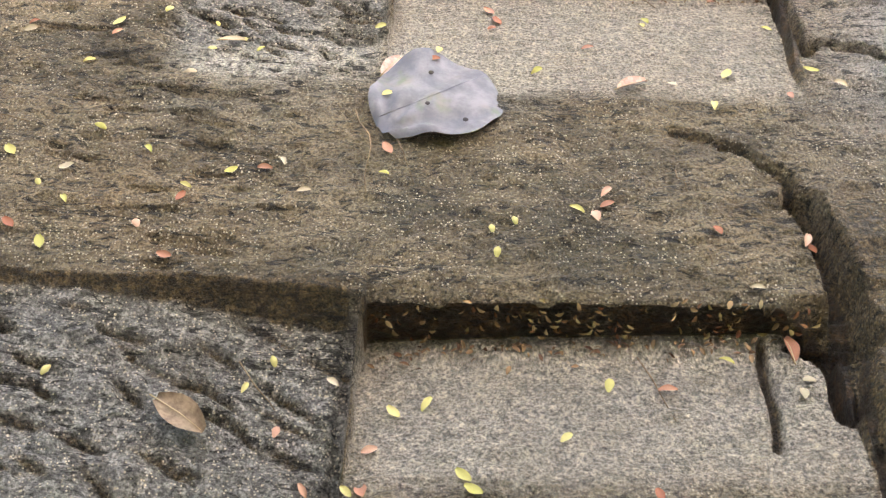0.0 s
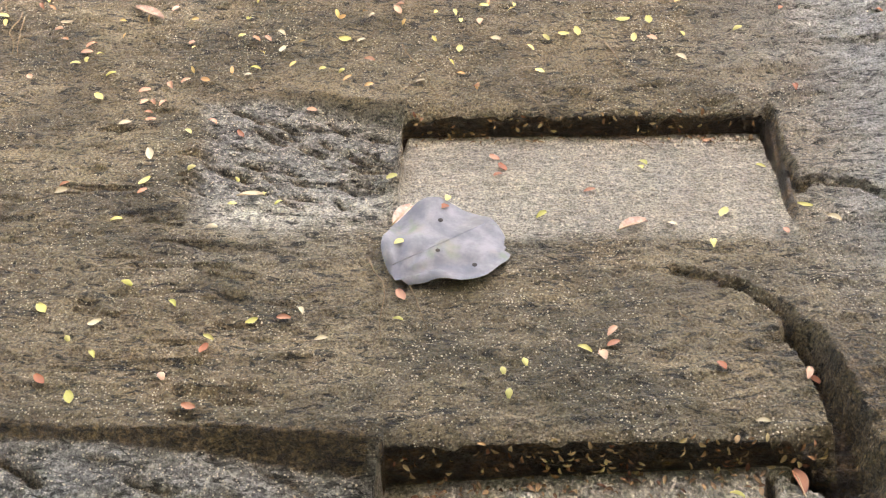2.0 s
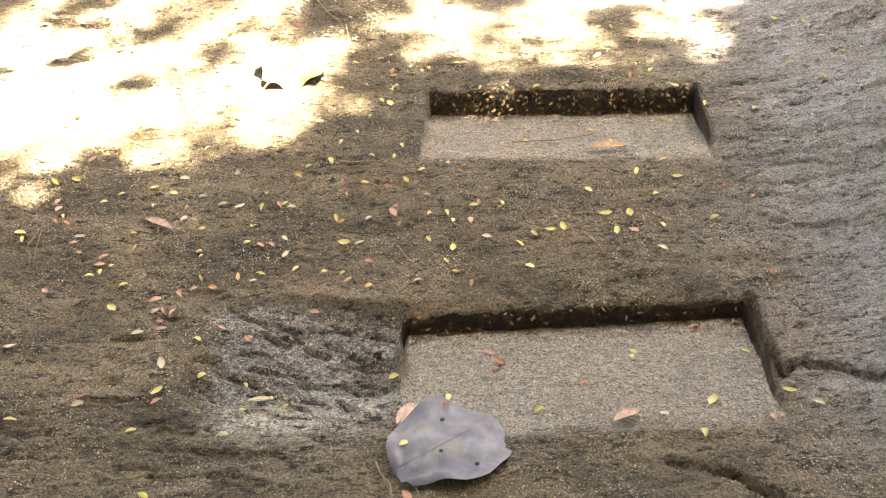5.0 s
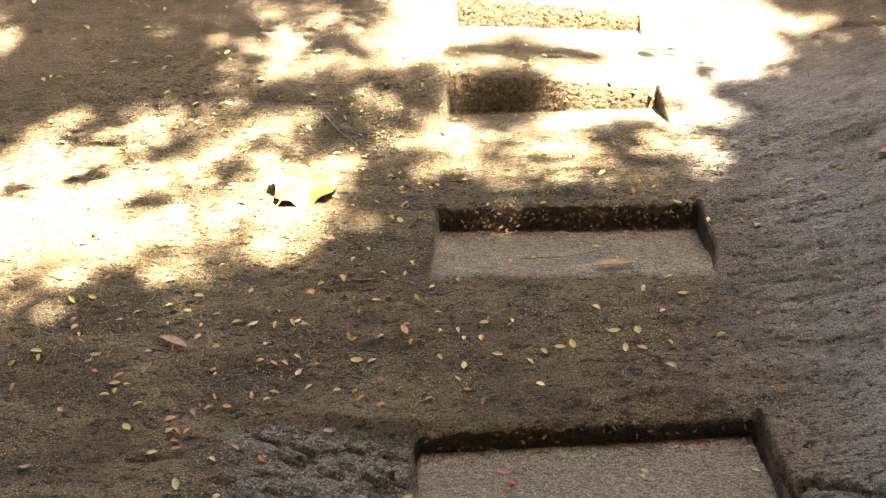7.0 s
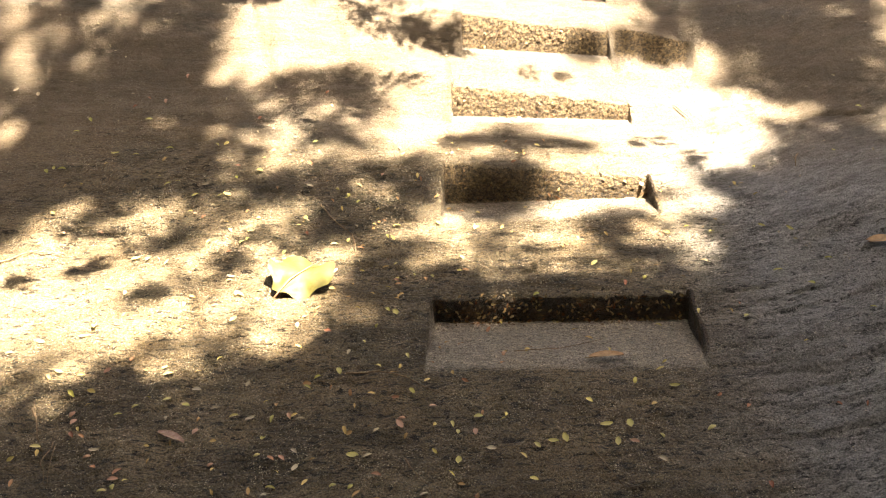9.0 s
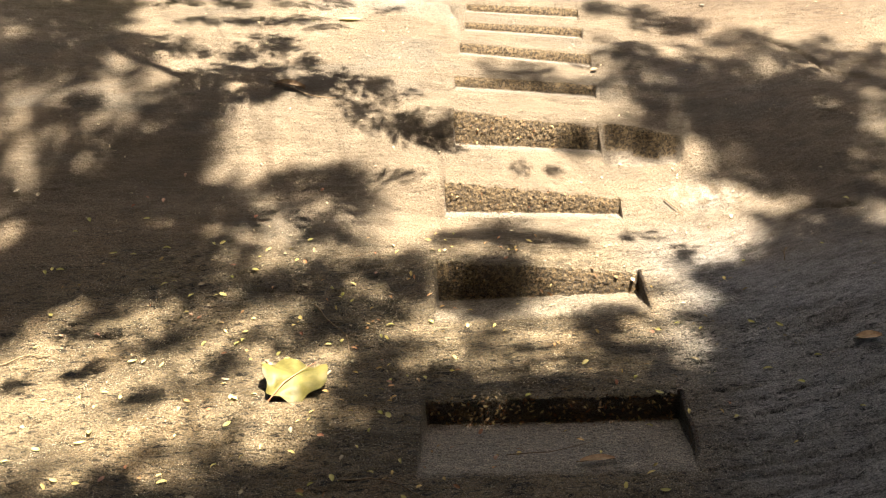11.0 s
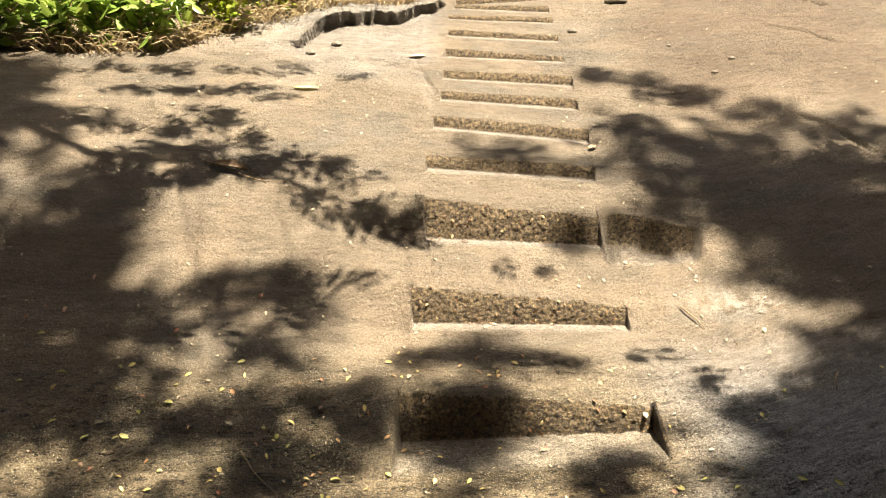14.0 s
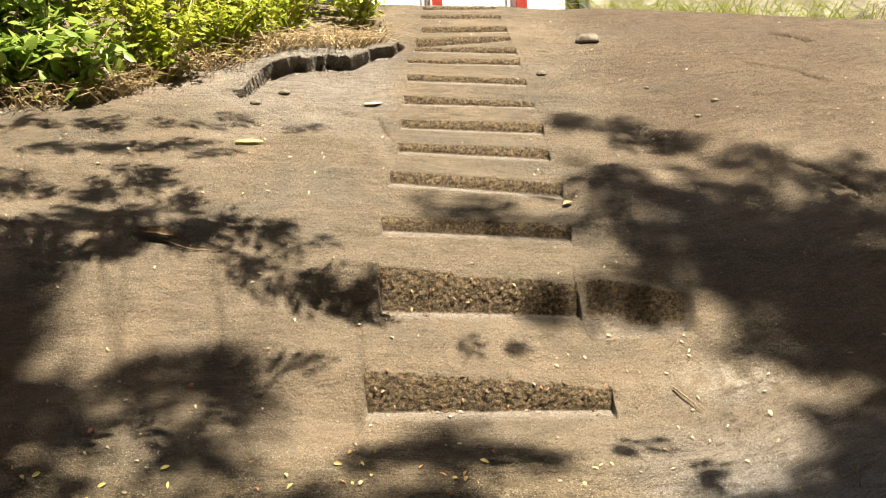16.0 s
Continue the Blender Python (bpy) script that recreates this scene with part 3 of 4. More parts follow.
BOUGHS_LOOSE = [
    (-1.36, 3.94, 0.11, 0.058), (-1.35, 3.72, 0.07, 0.041), (-0.8, 3.44, 0.15, 0.043), (-0.87, 3.3, 0.12, 0.077), (-0.6, 3.52, 0.13, 0.031), (-0.4, 3.52, 0.15, 0.034),
    (-0.51, 3.46, 0.15, 0.047), (-0.43, 3.34, 0.04, 0.05), (-0.64, 3.08, 0.07, 0.071), (-0.32, 3.11, 0.08, 0.034), (-0.19, 2.94, 0.06, 0.017), (-0.77, 3, 0.06, 0.034),
    (-0.76, 2.85, 0.1, 0.054), (-1.1, 2.99, 0.04, 0.033), (-0.66, 2.76, 0.04, 0.04), (-0.78, 2.65, 0.08, 0.042), (-0.29, 2.84, 0.06, 0.073), (0.26, 3.99, 0.2, 0.052),
    (0.35, 3.92, 0.15, 0.015), (0.01, 3.28, 0.1, 0.055), (0.14, 3.29, 0.11, 0.053), (0.32, 2.83, 0.18, 0.039), (0.11, 2.79, 0.08, 0.064),
]
BOUGHS_LOOSE += [
    (0.71, 4.6, 0.16, 0.063), (0.9, 4.51, 0.13, 0.085), (1.09, 4.42, 0.21, 0.077), (1.27, 4.3, 0.18, 0.07), (0.68, 4.25, 0.13, 0.068), (0.8, 4.13, 0.17, 0.063),
    (0.98, 4.12, 0.12, 0.047), (0.69, 3.95, 0.16, 0.052), (0.43, 3.71, 0.05, 0.015), (0.55, 3.74, 0.08, 0.035), (1.14, 3.41, 0.09, 0.028), (1, 3.22, 0.13, 0.057),
    (0.81, 3.13, 0.1, 0.042), (-0.67, 2.67, 0.05, 0.057), (-0.79, 2.93, 0.1, 0.053), (-0.88, 2.89, 0.07, 0.048), (-0.44, 2.85, 0.09, 0.045), (-0.36, 2.93, 0.09, 0.061),
    (-0.08, 2.63, 0.07, 0.053), (0.05, 2.61, 0.08, 0.036), (0.21, 2.71, 0.09, 0.03), (-0.6, 2.85, 0.05, 0.025), (-1.28, 3.05, 0.11, 0.024),
]
BOUGHS_LOW = [
    (-1.22, 4.05, 0.19, 0.077), (-0.81, 3.79, 0.17, 0.027), (-0.28, 3.5, 0.12, 0.023), (-0.35, 3.41, 0.07, 0.042), (-0.58, 3.35, 0.12, 0.02), (-1.02, 2.74, 0.03, 0.021),
    (-0.83, 3.91, 0.19, 0.045), (-0.63, 3.86, 0.16, 0.029), (-0.72, 3.8, 0.1, 0.02), (-0.45, 3.87, 0.14, 0.031), (-0.28, 3.88, 0.12, 0.028), (-0.33, 3.77, 0.07, 0.02),
    (-0.23, 3.72, 0.07, 0.024), (-0.12, 3.68, 0.08, 0.015), (-0.05, 3.67, 0.05, 0.015), (-0.52, 4, 0.11, 0.026),
]
BOUGHS_LOW += [
    (-0.67, 4.08, 0.13, 0.035), (-0.77, 4, 0.09, 0.024), (-1.02, 4.47, 0.2, 0.031), (-0.74, 4.5, 0.24, 0.022), (-0.59, 4.36, 0.14, 0.036), (-0.51, 4.57, 0.1, 0.018),
    (-0.22, 4.53, 0.08, 0.039), (0.28, 3.59, 0.08, 0.025), (0.32, 3.26, 0.09, 0.029), (0.57, 3.33, 0.1, 0.021), (0.72, 3.21, 0.06, 0.029), (1.37, 4.22, 0.1, 0.036),
    (-1.13, 2.92, 0.04, 0.033), (-1.06, 2.73, 0.07, 0.034), (-1.22, 2.69, 0.03, 0.034), (-0.81, 2.59, 0.04, 0.044),
]
BOUGHS_LOW += [
    (-0.92, 3.86, 0.12, 0.044), (-0.75, 3.91, 0.14, 0.057), (-0.6, 3.95, 0.11, 0.053), (-0.92, 4.04, 0.14, 0.048), (-0.73, 4.13, 0.14, 0.052), (-0.56, 3.88, 0.12, 0.043), (-0.4, 3.9, 0.11, 0.041), (-0.28, 3.87, 0.09, 0.032), (-0.19, 3.83, 0.06, 0.024), (-0.35, 3.77, 0.07, 0.035), (-0.24, 3.71, 0.07, 0.03), (-0.15, 3.68, 0.07, 0.016), (-0.06, 3.67, 0.06, 0.015), (-0.03, 3.7, 0.04, 0.015), (-0.74, 3.81, 0.12, 0.032), (-0.95, 4.31, 0.19, 0.045), (-0.72, 4.3, 0.15, 0.03), (-0.55, 4.28, 0.09, 0.023), (-1.17, 4.49, 0.11, 0.033),
]
BRANCH_SHADE = [(-1.595, 4.266), (-1.419, 4.12), (-1.242, 4.001), (-1.013, 3.871), (-0.823, 3.865), (-0.634, 3.864), (-0.424, 3.829), (-0.233, 3.741), (-0.017, 3.67)]
# Sun flecks in the thick shade, in the same terms.
FLECKS = [
    (0.09, 2.72, 0.06, 0.033), (-0.13, 2.78, 0.06, 0.057),
    (-0.02, 2.69, 0.06, 0.029), (-0.26, 2.84, 0.05, 0.056), 
]


# Outlines on the slope of the shade of the thickest boughs.
MASSES = [
    [(-1.43, 3.82), (-1.26, 3.8), (-1.18, 3.8), (-0.86, 3.79), (-0.82, 3.68), (-0.82, 3.57), (-0.93, 3.53), (-0.75, 3.48), (-0.59, 3.41), (-0.76, 3.37), (-0.8, 3.26), (-0.69, 3.15), (-0.45, 3.14), (-0.31, 3.03), (-0.33, 2.9), (-0.46, 2.9), (-0.59, 3.04), (-0.76, 2.95), (-0.98, 3.1), (-1.16, 3.03)],
    [(-1.69, 4.51), (-1.36, 4.51), (-1.29, 4.19), (-1.02, 3.88), (-1.18, 3.92), (-1.48, 3.97)],
    [(0.63, 4.06), (0.6, 4.25), (0.95, 4.29), (1.12, 4.21), (1.37, 4.16), (1.58, 4.09), (1.36, 3.53), (1.12, 3.57), (1.08, 3.65), (0.94, 3.64), (0.83, 3.7), (0.77, 3.77), (0.67, 3.82), (0.63, 3.93)],
    [(1.04, 3.4), (1.32, 3.41), (1.11, 2.86), (0.69, 2.93), (0.68, 3.04), (0.85, 3.14), (0.98, 3.21)],
]


def within(x, y, outline):
    """Whether a place lies inside a closed outline."""
    odd = False
    for (ax, ay), (bx, by) in zip(outline, outline[1:] + outline[:1]):
        if (ay > y) != (by > y) and x < ax + (bx - ax) * (y - ay) / (by - ay):
            odd = not odd
    return odd


def deep_shade(x, y):
    """Whether the thick of the crown shades this place on the slope."""
    if any(((x - cx) / rx) ** 2 + ((y - cy) / ry) ** 2 < 1 for cx, cy, rx, ry in FLECKS):
        return False
    edge = np.interp(x, [-1.6, -1.0, -0.45, -0.28, -0.05, 0.1, 0.55, 0.68, 1.0, 1.9], [2.16, 2.25, 2.32, 2.52, 2.66, 2.64, 2.66, 2.96, 3.12, 3.4])
    wave = 0.06 * math.sin(x * 17) + 0.04 * math.sin(x * 41 + 1)
    if y < edge + wave:
        return True
    if x < -1.10 + wave and 2.95 < y < 3.5 or x < -1.3 + wave and 2.93 < y < 4.6 or x > 1.5 + wave and 3.0 < y < 4.4:
        return True
    wx, wy = x + 0.04 * math.sin(y * 37), y + 0.03 * math.sin(x * 29)
    return any(within(wx, wy, outline) for outline in MASSES)


def shade_tree():
    rng = random.Random(4)
    tree = new("tree")
    tree.location = (3.1, -3.4, 0.1)
    verts, faces = [], []

    def on_height(x, y):
        return Vector((x, y, float(hull(np.array([x]), np.array([y]))[0])))

    def over(x, y, height):
        return on_height(x, y) + TO_SUN * (height / TO_SUN.z)

    def blade(at, way, size, slim=0.42):
        across = way.cross(Vector((rng.uniform(-0.3, 0.3), rng.uniform(-0.3, 0.3), 1))).normalized()
        v, f = leaf_strip(at - tree.location, way, across, size, size * slim)
        base = len(verts)
        verts.extend(v)
        faces.extend(tuple(base + k for k in g) for g in f)

    def add(x, y, height, size):
        blade(over(x, y, height), Vector((rng.uniform(-1, 1), rng.uniform(-1, 1), rng.uniform(-0.35, 0.35))).normalized(), size)

    def sprig(x, y, height, size, lean):
        """A feathered sprig of seven leaves."""
        foot = over(x, y, height)
        a = lean + rng.gauss(0, 0.5)
        for k in range(7):
            turn = a + (0 if k == 6 else (0.85 if k % 2 else -0.85) + rng.uniform(-0.2, 0.2))
            way = Vector((math.cos(turn), math.sin(turn), rng.uniform(-0.3, 0.1))).normalized()
            stem = Vector((math.cos(a), math.sin(a), 0)) * size * (0.38 * (k // 2))
            blade(foot + stem + way * size * 0.5, way, size * rng.uniform(0.8, 1.15), 0.36)

    def bough(x, y, rx, ry, height, size, cover):
        lean = rng.uniform(-0.9, 0.3)
        for _ in range(max(3, int(cover * math.pi * rx * ry / (1.25 * size * size)))):
            a, r = rng.uniform(0, 2 * math.pi), rng.random() ** 0.6
            sprig(x + rx * r * math.cos(a) - 0.4 * size, y + ry * r * math.sin(a), height + rng.uniform(-0.3, 0.3), size * rng.uniform(0.75, 1.2), lean)

    for place in BOUGHS_THICK:
        bough(*place, rng.uniform(5.6, 8.5), 0.085, 3.4)
    for place in BOUGHS_LOOSE:
        bough(*place, rng.uniform(4.4, 7.0), 0.075, 2.0)
    for place in BOUGHS_LOW:
        bough(*place, rng.uniform(2.1, 2.8), 0.046, 1.3)
    for _ in range(21000):
        x, y = rng.uniform(-3.0, 2.8), rng.uniform(-2.2, 4.6)
        if deep_shade(x + rng.gauss(0, 0.05), y + rng.gauss(0, 0.06)):
            add(x, y, rng.uniform(6.5, 11.0), rng.uniform(0.10, 0.17))
    for _ in range(22000):
        x, y = rng.uniform(-3.2, 3.0), rng.uniform(-2.4, 3.3)
        if deep_shade(x + 0.12, y + 0.10) and deep_shade(x - 0.12, y + 0.10) and (y < 2.4 or x > 0.6) and not any(abs(x - cx) < rx + 0.1 and abs(y - cy) < ry + 0.1 for cx, cy, rx, ry in FLECKS):
            add(x, y, rng.uniform(6.0, 9.0), rng.uniform(0.20, 0.30))
    part("crown", mesh_of("crown", verts, faces, CANOPY), tree, "dense green leaves")
    top = Vector((-0.3, 0.9, 4.6))
    v, f = tube([(0, 0, -0.4), (0.03, 0.05, 0.9), (-0.06, 0.3, 2.4), (-0.2, 0.6, 3.6), top], [0.24, 0.19, 0.16, 0.14, 0.12], 12)
    part("trunk", mesh_of("trunk", v, f, BARK), tree)
    for group, high in ((BOUGHS_THICK[::5], 5.0), (BOUGHS_LOOSE[::7], 4.6), (BOUGHS_LOW[::9], 2.4)):
        for x, y, _rx, _ry in group:
            goal = over(x, y, high) - tree.location
            bend = top.lerp(goal, 0.5) + Vector((rng.uniform(-0.2, 0.2), rng.uniform(-0.2, 0.2), 0.35))
            v, f = tube([top - Vector((0, 0, 0.1)), top.lerp(bend, 0.5), bend, bend.lerp(goal, 0.6), goal], [0.05, 0.022, 0.007, 0.003, 0.002], 6)
            part("limb", mesh_of("limb", v, f, BARK), tree)
    low = [over(x, y, 2.3) - tree.location for x, y in BRANCH_SHADE]
    v, f = tube(low, [0.022 - 0.0023 * k for k in range(len(low))], 6)
    part("limb", mesh_of("limb", v, f, BARK), tree)
    tagged(tree, "tall leafy tree with a thick grey-brown trunk beside the rock", "tree")


shade_tree()


def woodland():
    """An unseen wood, added behind, beside and overhead to block skylight."""
    rng = random.Random(23)
    verts, faces = [], []
    for k in range(15000):
        zone = k % 5
        if zone < 2:
            at = Vector((rng.uniform(-11, 11), rng.uniform(-7.0, -4.5), rng.uniform(0.1, 9.5)))
        elif zone == 2:
            at = Vector((rng.choice((-1, 1)) * rng.uniform(7.5, 9.5), rng.uniform(-6, 4.5), rng.uniform(0.1, 8.0)))
        else:
            at = Vector((rng.uniform(-9, 9), rng.uniform(-7, -1.2), rng.uniform(7.5, 10.5)))
        way = Vector((rng.uniform(-1, 1), rng.uniform(-1, 1), rng.uniform(-0.8, 0.3))).normalized()
        across = way.cross(Vector((rng.uniform(-1, 1), rng.uniform(-1, 1), 0.6))).normalized()
        v, f = leaf_strip(at, way, across, rng.uniform(0.5, 0.95), rng.uniform(0.25, 0.45))
        base = len(verts)
        verts.extend(v)
        faces.extend(tuple(base + i for i in g) for g in f)
    tagged(new("woodland", mesh_of("woodland", verts, faces, CANOPY)), "unseen dense dark green wood added to block skylight", "woods", kind="stuff")


woodland()


# ---- bushes and dry growth above the split sheet ----
def shrub(x, y, height, spread, size, count, material, label, seed):
    rng = random.Random(seed)
    foot, _ = on_rock(x, y)
    bush = new("shrub")
    bush.location = foot
    leaves, folds = [], []
    for k in range(rng.randint(5, 7)):
        lean = Vector((rng.uniform(-1, 1) * spread, rng.uniform(-1, 1) * spread * 0.7, height * rng.uniform(0.6, 1.0)))
        mid = lean * 0.5 + Vector((rng.uniform(-0.03, 0.03), rng.uniform(-0.03, 0.03), height * 0.1))
        v, f = tube([(0, 0, -0.03), mid * 0.5, mid, lean], [0.006, 0.005, 0.004, 0.002], 5)
        part("stem", mesh_of("stem", v, f, STRAW), bush)
        for _ in range(count):
            t = rng.uniform(0.12, 1.0)
            spot = (mid * (2 * t) if t < 0.5 else mid.lerp(lean, 2 * t - 1)) + Vector([rng.gauss(0, 0.3) * spread * 0.5 for _ in range(3)])
            spot.z = max(spot.z, 0.01)
            way = Vector((rng.uniform(-1, 1), rng.uniform(-1.2, 0.6), rng.uniform(-0.5, 0.6))).normalized()
            across = way.cross(Vector((rng.uniform(-0.5, 0.5), rng.uniform(-0.8, 0.2), 1))).normalized()
            long = size * rng.uniform(0.6, 1.35)
            v, f = leaf_strip(spot, way, across, long, long * 0.5)
            base = len(leaves)
            leaves.extend(v)
            folds.extend(tuple(base + i for i in g) for g in f)
    part("foliage", mesh_of("foliage", leaves, folds, material), bush)
    tagged(bush, label, "bush", "bushes at the edge of the rock")


SHRUB_RNG = random.Random(8)
for row, (lift, deep) in enumerate(((0.26, 0.0), (0.42, 0.28), (0.6, 0.65), (0.75, 1.1))):
    for k in range(9):
        u = k / 8
        sx = -1.75 + 1.6 * u + SHRUB_RNG.uniform(-0.06, 0.06)
        sy = float(np.interp(sx, [-1.8, -1.2, -0.92, -0.7, -0.44, -0.1], [4.62, 4.64, 4.70, 4.96, 5.20, 5.66])) + deep + SHRUB_RNG.uniform(-0.05, 0.05)
        broad = sx < -0.75 + SHRUB_RNG.uniform(-0.25, 0.15)
        shrub(sx, sy, lift * SHRUB_RNG.uniform(0.8, 1.15), 0.20, 0.075 if broad else 0.036, 34 if broad else 100,
              BROADLEAF if broad else LIMELEAF,
              "sunlit broad-leaved green bush growing at the rock's edge" if broad else "fine-leaved yellow-green bush on dry stalks", 100 + row * 20 + k)


def blades(name, spots, label, material, category, high=(0.06, 0.16), seed=1, flat=0.5):
    """Many thin dry stalks as one mass."""
    rng = random.Random(seed)
    verts, faces = [], []
    for x, y in spots:
        foot, _ = on_rock(x, y)
        long = rng.uniform(*high)
        a = rng.uniform(0, 2 * math.pi)
        tip = foot + Vector((math.cos(a) * long, math.sin(a) * long, long * rng.uniform(0.05, 1.0) * flat + 0.01))
        mid = foot.lerp(tip, 0.5) + Vector((0, 0, long * 0.2))
        v, f = tube([foot - Vector((0, 0, 0.004)), mid, tip], [0.0022, 0.0018, 0.0008], 3)
        base = len(verts)
        verts.extend(v)
        faces.extend(tuple(base + i for i in g) for g in f)
    return tagged(new(name, mesh_of(name, verts, faces, material)), label, category, kind="stuff")


BLADE_RNG = random.Random(5)
edge_spots = []
for _ in range(1300):
    bx = BLADE_RNG.uniform(-1.6, 0.02)
    by = float(np.interp(bx, [-1.8, -1.2, -0.92, -0.7, -0.44, -0.1, 0.1], [4.60, 4.58, 4.64, 4.86, 5.06, 5.16, 5.50])) + abs(BLADE_RNG.gauss(0, 0.13))
    edge_spots.append((bx, by))
blades("dry_grass", edge_spots, "tangled straw-coloured dry grass and stalks", STRAW, "grass", seed=2)

# ---- litter ----

def oval(length, width, cup, bend):
    """An oval leaflet, cupped and bent, with a crease along the middle."""
    verts, faces = [], []
    count = 7
    for k in range(count):
        t = k / (count - 1)
        half = width * 0.5 * math.sin(math.pi * min(max(t, 0.04), 0.96)) ** 0.6
        along_ = (t - 0.5) * length
        rise = bend * (1 - (2 * t - 1) ** 2)
        for side in (-1, -0.5, 0, 0.5, 1):
            verts.append((along_, side * half, rise + cup * (side * side - 0.15)))
    for k in range(count - 1):
        for c in range(4):
            a = k * 5 + c
            faces.append((a, a + 1, a + 6, a + 5))
    return verts, faces


LEAFLETS = {}
for key, material in (("yellow", YELLOW), ("russet", RUSSET), ("pale", PALE)):
    LEAFLETS[key] = [mesh_of("leaflet", *oval(0.0195 * m, 0.0108 * m, c, b), material) for m, c, b in ((1.0, 0.0012, 0.002), (0.85, -0.0015, 0.003), (1.15, 0.002, -0.001))]
    LEAFLETS[key].append(mesh_of("leaflet", *oval(0.020, 0.0088, 0.002, 0.003), material))
LABELS = {
    "yellow": "small oval yellow-green leaflet fallen on the rock",
    "russet": "small dry russet-brown leaflet fallen on the rock",
    "pale": "small bleached straw-coloured leaflet fallen on the rock",
}


def lay(ob, x, y, turn, lift=0.003, tip=(0.0, 0.0)):
    """Puts a flat thing on the rock."""
    place, normal = on_rock(x, y)
    normal = (normal + on_rock(x + 0.03, y)[1] + on_rock(x - 0.03, y)[1] + on_rock(x, y + 0.03)[1] + on_rock(x, y - 0.03)[1]).normalized()
    flat = normal.lerp(Vector((0, 0, 1)), 0.2).to_track_quat("Z", "Y").to_matrix().to_4x4()
    ob.matrix_world = Matrix.Translation(place + normal * lift) @ flat @ pose(0, 0, 0, tip[0], tip[1], turn)
    return ob


LEAF_RNG = random.Random(12)


def leaflet(x, y, key, size=1.0):
    if on_rock(x, y)[1].z < 0.5:
        return
    ob = new("leaflet", LEAF_RNG.choice(LEAFLETS[key]))
    lay(ob, x, y, LEAF_RNG.uniform(0, 360), 0.004, (LEAF_RNG.uniform(-9, 9), LEAF_RNG.uniform(-9, 9)))
    ob.scale = (size, size, size)
    tagged(ob, LABELS[key], "leaf", "fallen leaflets")


YELLOW_LOW = [
    (-0.535, 1.57), (-0.465, 1.608), (-0.389, 1.609), (-0.331, 1.563), (-0.305, 1.541), (-0.379, 1.523), (-0.398, 1.458), (-0.554, 1.466), (-0.609, 1.262), (-0.556, 1.213),
    (-0.51, 1.179), (-0.419, 1.278), (-0.297, 1.255), (-0.353, 1.217), (-0.494, 1.313), (-0.084, 1.265), (0.1, 1.186), (0.07, 1.164), (0.078, 1.125), (0.183, 1.206),
    (0.409, 1.079), (-0.119, 1.61), (0.307, 1.672), (0.588, 1.481), (0.55, 1.514), (0.514, 1.678), (0.391, 1.418), (0.131, 1.512), (-0.471, 0.945), (-0.239, 0.992),
    (-0.198, 0.994), (-0.23, 0.961), (-0.041, 0.937), (-0, 0.951), (-0.121, 0.977), (0.224, 0.977), (0.372, 1.014), (0.169, 0.893), (-0.389, 0.824), (0.048, 0.837),
    (0.06, 0.817), (-0.087, 0.819), (-0.521, 1.106), (0.466, 0.981), (0.334, 1.474), (0.422, 1.51),
]
RUSSET_LOW = [
    (-0.668, 1.54), (-0.639, 1.558), (-0.402, 1.141), (-0.19, 1.222), (0.224, 1.236), (0.225, 1.214), (0.209, 1.195), (0.367, 1.169), (0.51, 1.457), (0.214, 1.592),
    (0.053, 1.717), (-0.355, 1.096), (-0.521, 1.235), (-0.184, 0.91), (-0.143, 0.848), (-0.068, 0.82), (0.295, 0.968), (0.48, 1.154), (0.511, 1.207), (0.456, 0.96),
    (-0.569, 1.13), (-0.521, 0.996), (0.267, 0.802), (-0.064, 0.878), (-0.382, 1.365), (-0.528, 1.533), (-0.403, 1.421), (-0.228, 1.273), (-0.25, 1.26), (-0.354, 1.193),
    (-0.083, 1.314),
]
YELLOW_MID = [
    (-0.95, 2.246), (-0.929, 2.235), (-0.893, 2.235), (-0.896, 2.169), (-0.74, 2.129), (-0.773, 2.105), (-0.628, 2.136), (-0.674, 2.152), (-0.688, 2.228), (-0.56, 2.116),
    (-0.512, 2.092), (-0.473, 2.081), (-0.444, 1.983), (-0.438, 2.026), (-0.425, 2.078), (-0.336, 2.196), (-0.359, 2.171), (-0.289, 2.212), (-0.496, 2.192), (-0.612, 2.179),
    (-0.24, 1.971), (-0.207, 1.965), (-0.673, 1.865), (-0.75, 1.894), (-0.729, 1.902), (-0.403, 1.895), (-0.494, 1.715), (-0.557, 1.486), (-0.239, 1.894), (-0.276, 1.896),
]
YELLOW_MID += [
    (-0.119, 2.132), (-0.133, 2.255), (-0.017, 1.942), (0.051, 1.971), (-0.03, 2.039), (-0.018, 2.016), (0.026, 2.055), (0.182, 1.986), (0.208, 1.993), (0.148, 1.98),
    (0.298, 2.026), (0.348, 2.026), (0.411, 1.998), (0.401, 1.925), (0.518, 2.01), (0.463, 2.14), (0.317, 1.982), (0.678, 2.376), (0.515, 2.511), (0.482, 2.464),
    (-0.087, 1.864), (0.313, 1.69), (0.805, 2.569), (0.465, 2.574), (-0.68, 1.805), (-0.212, 2.37), (-0.2, 2.216), (-0.924, 2.006), (-0.845, 1.7), (-0.77, 1.493),
]
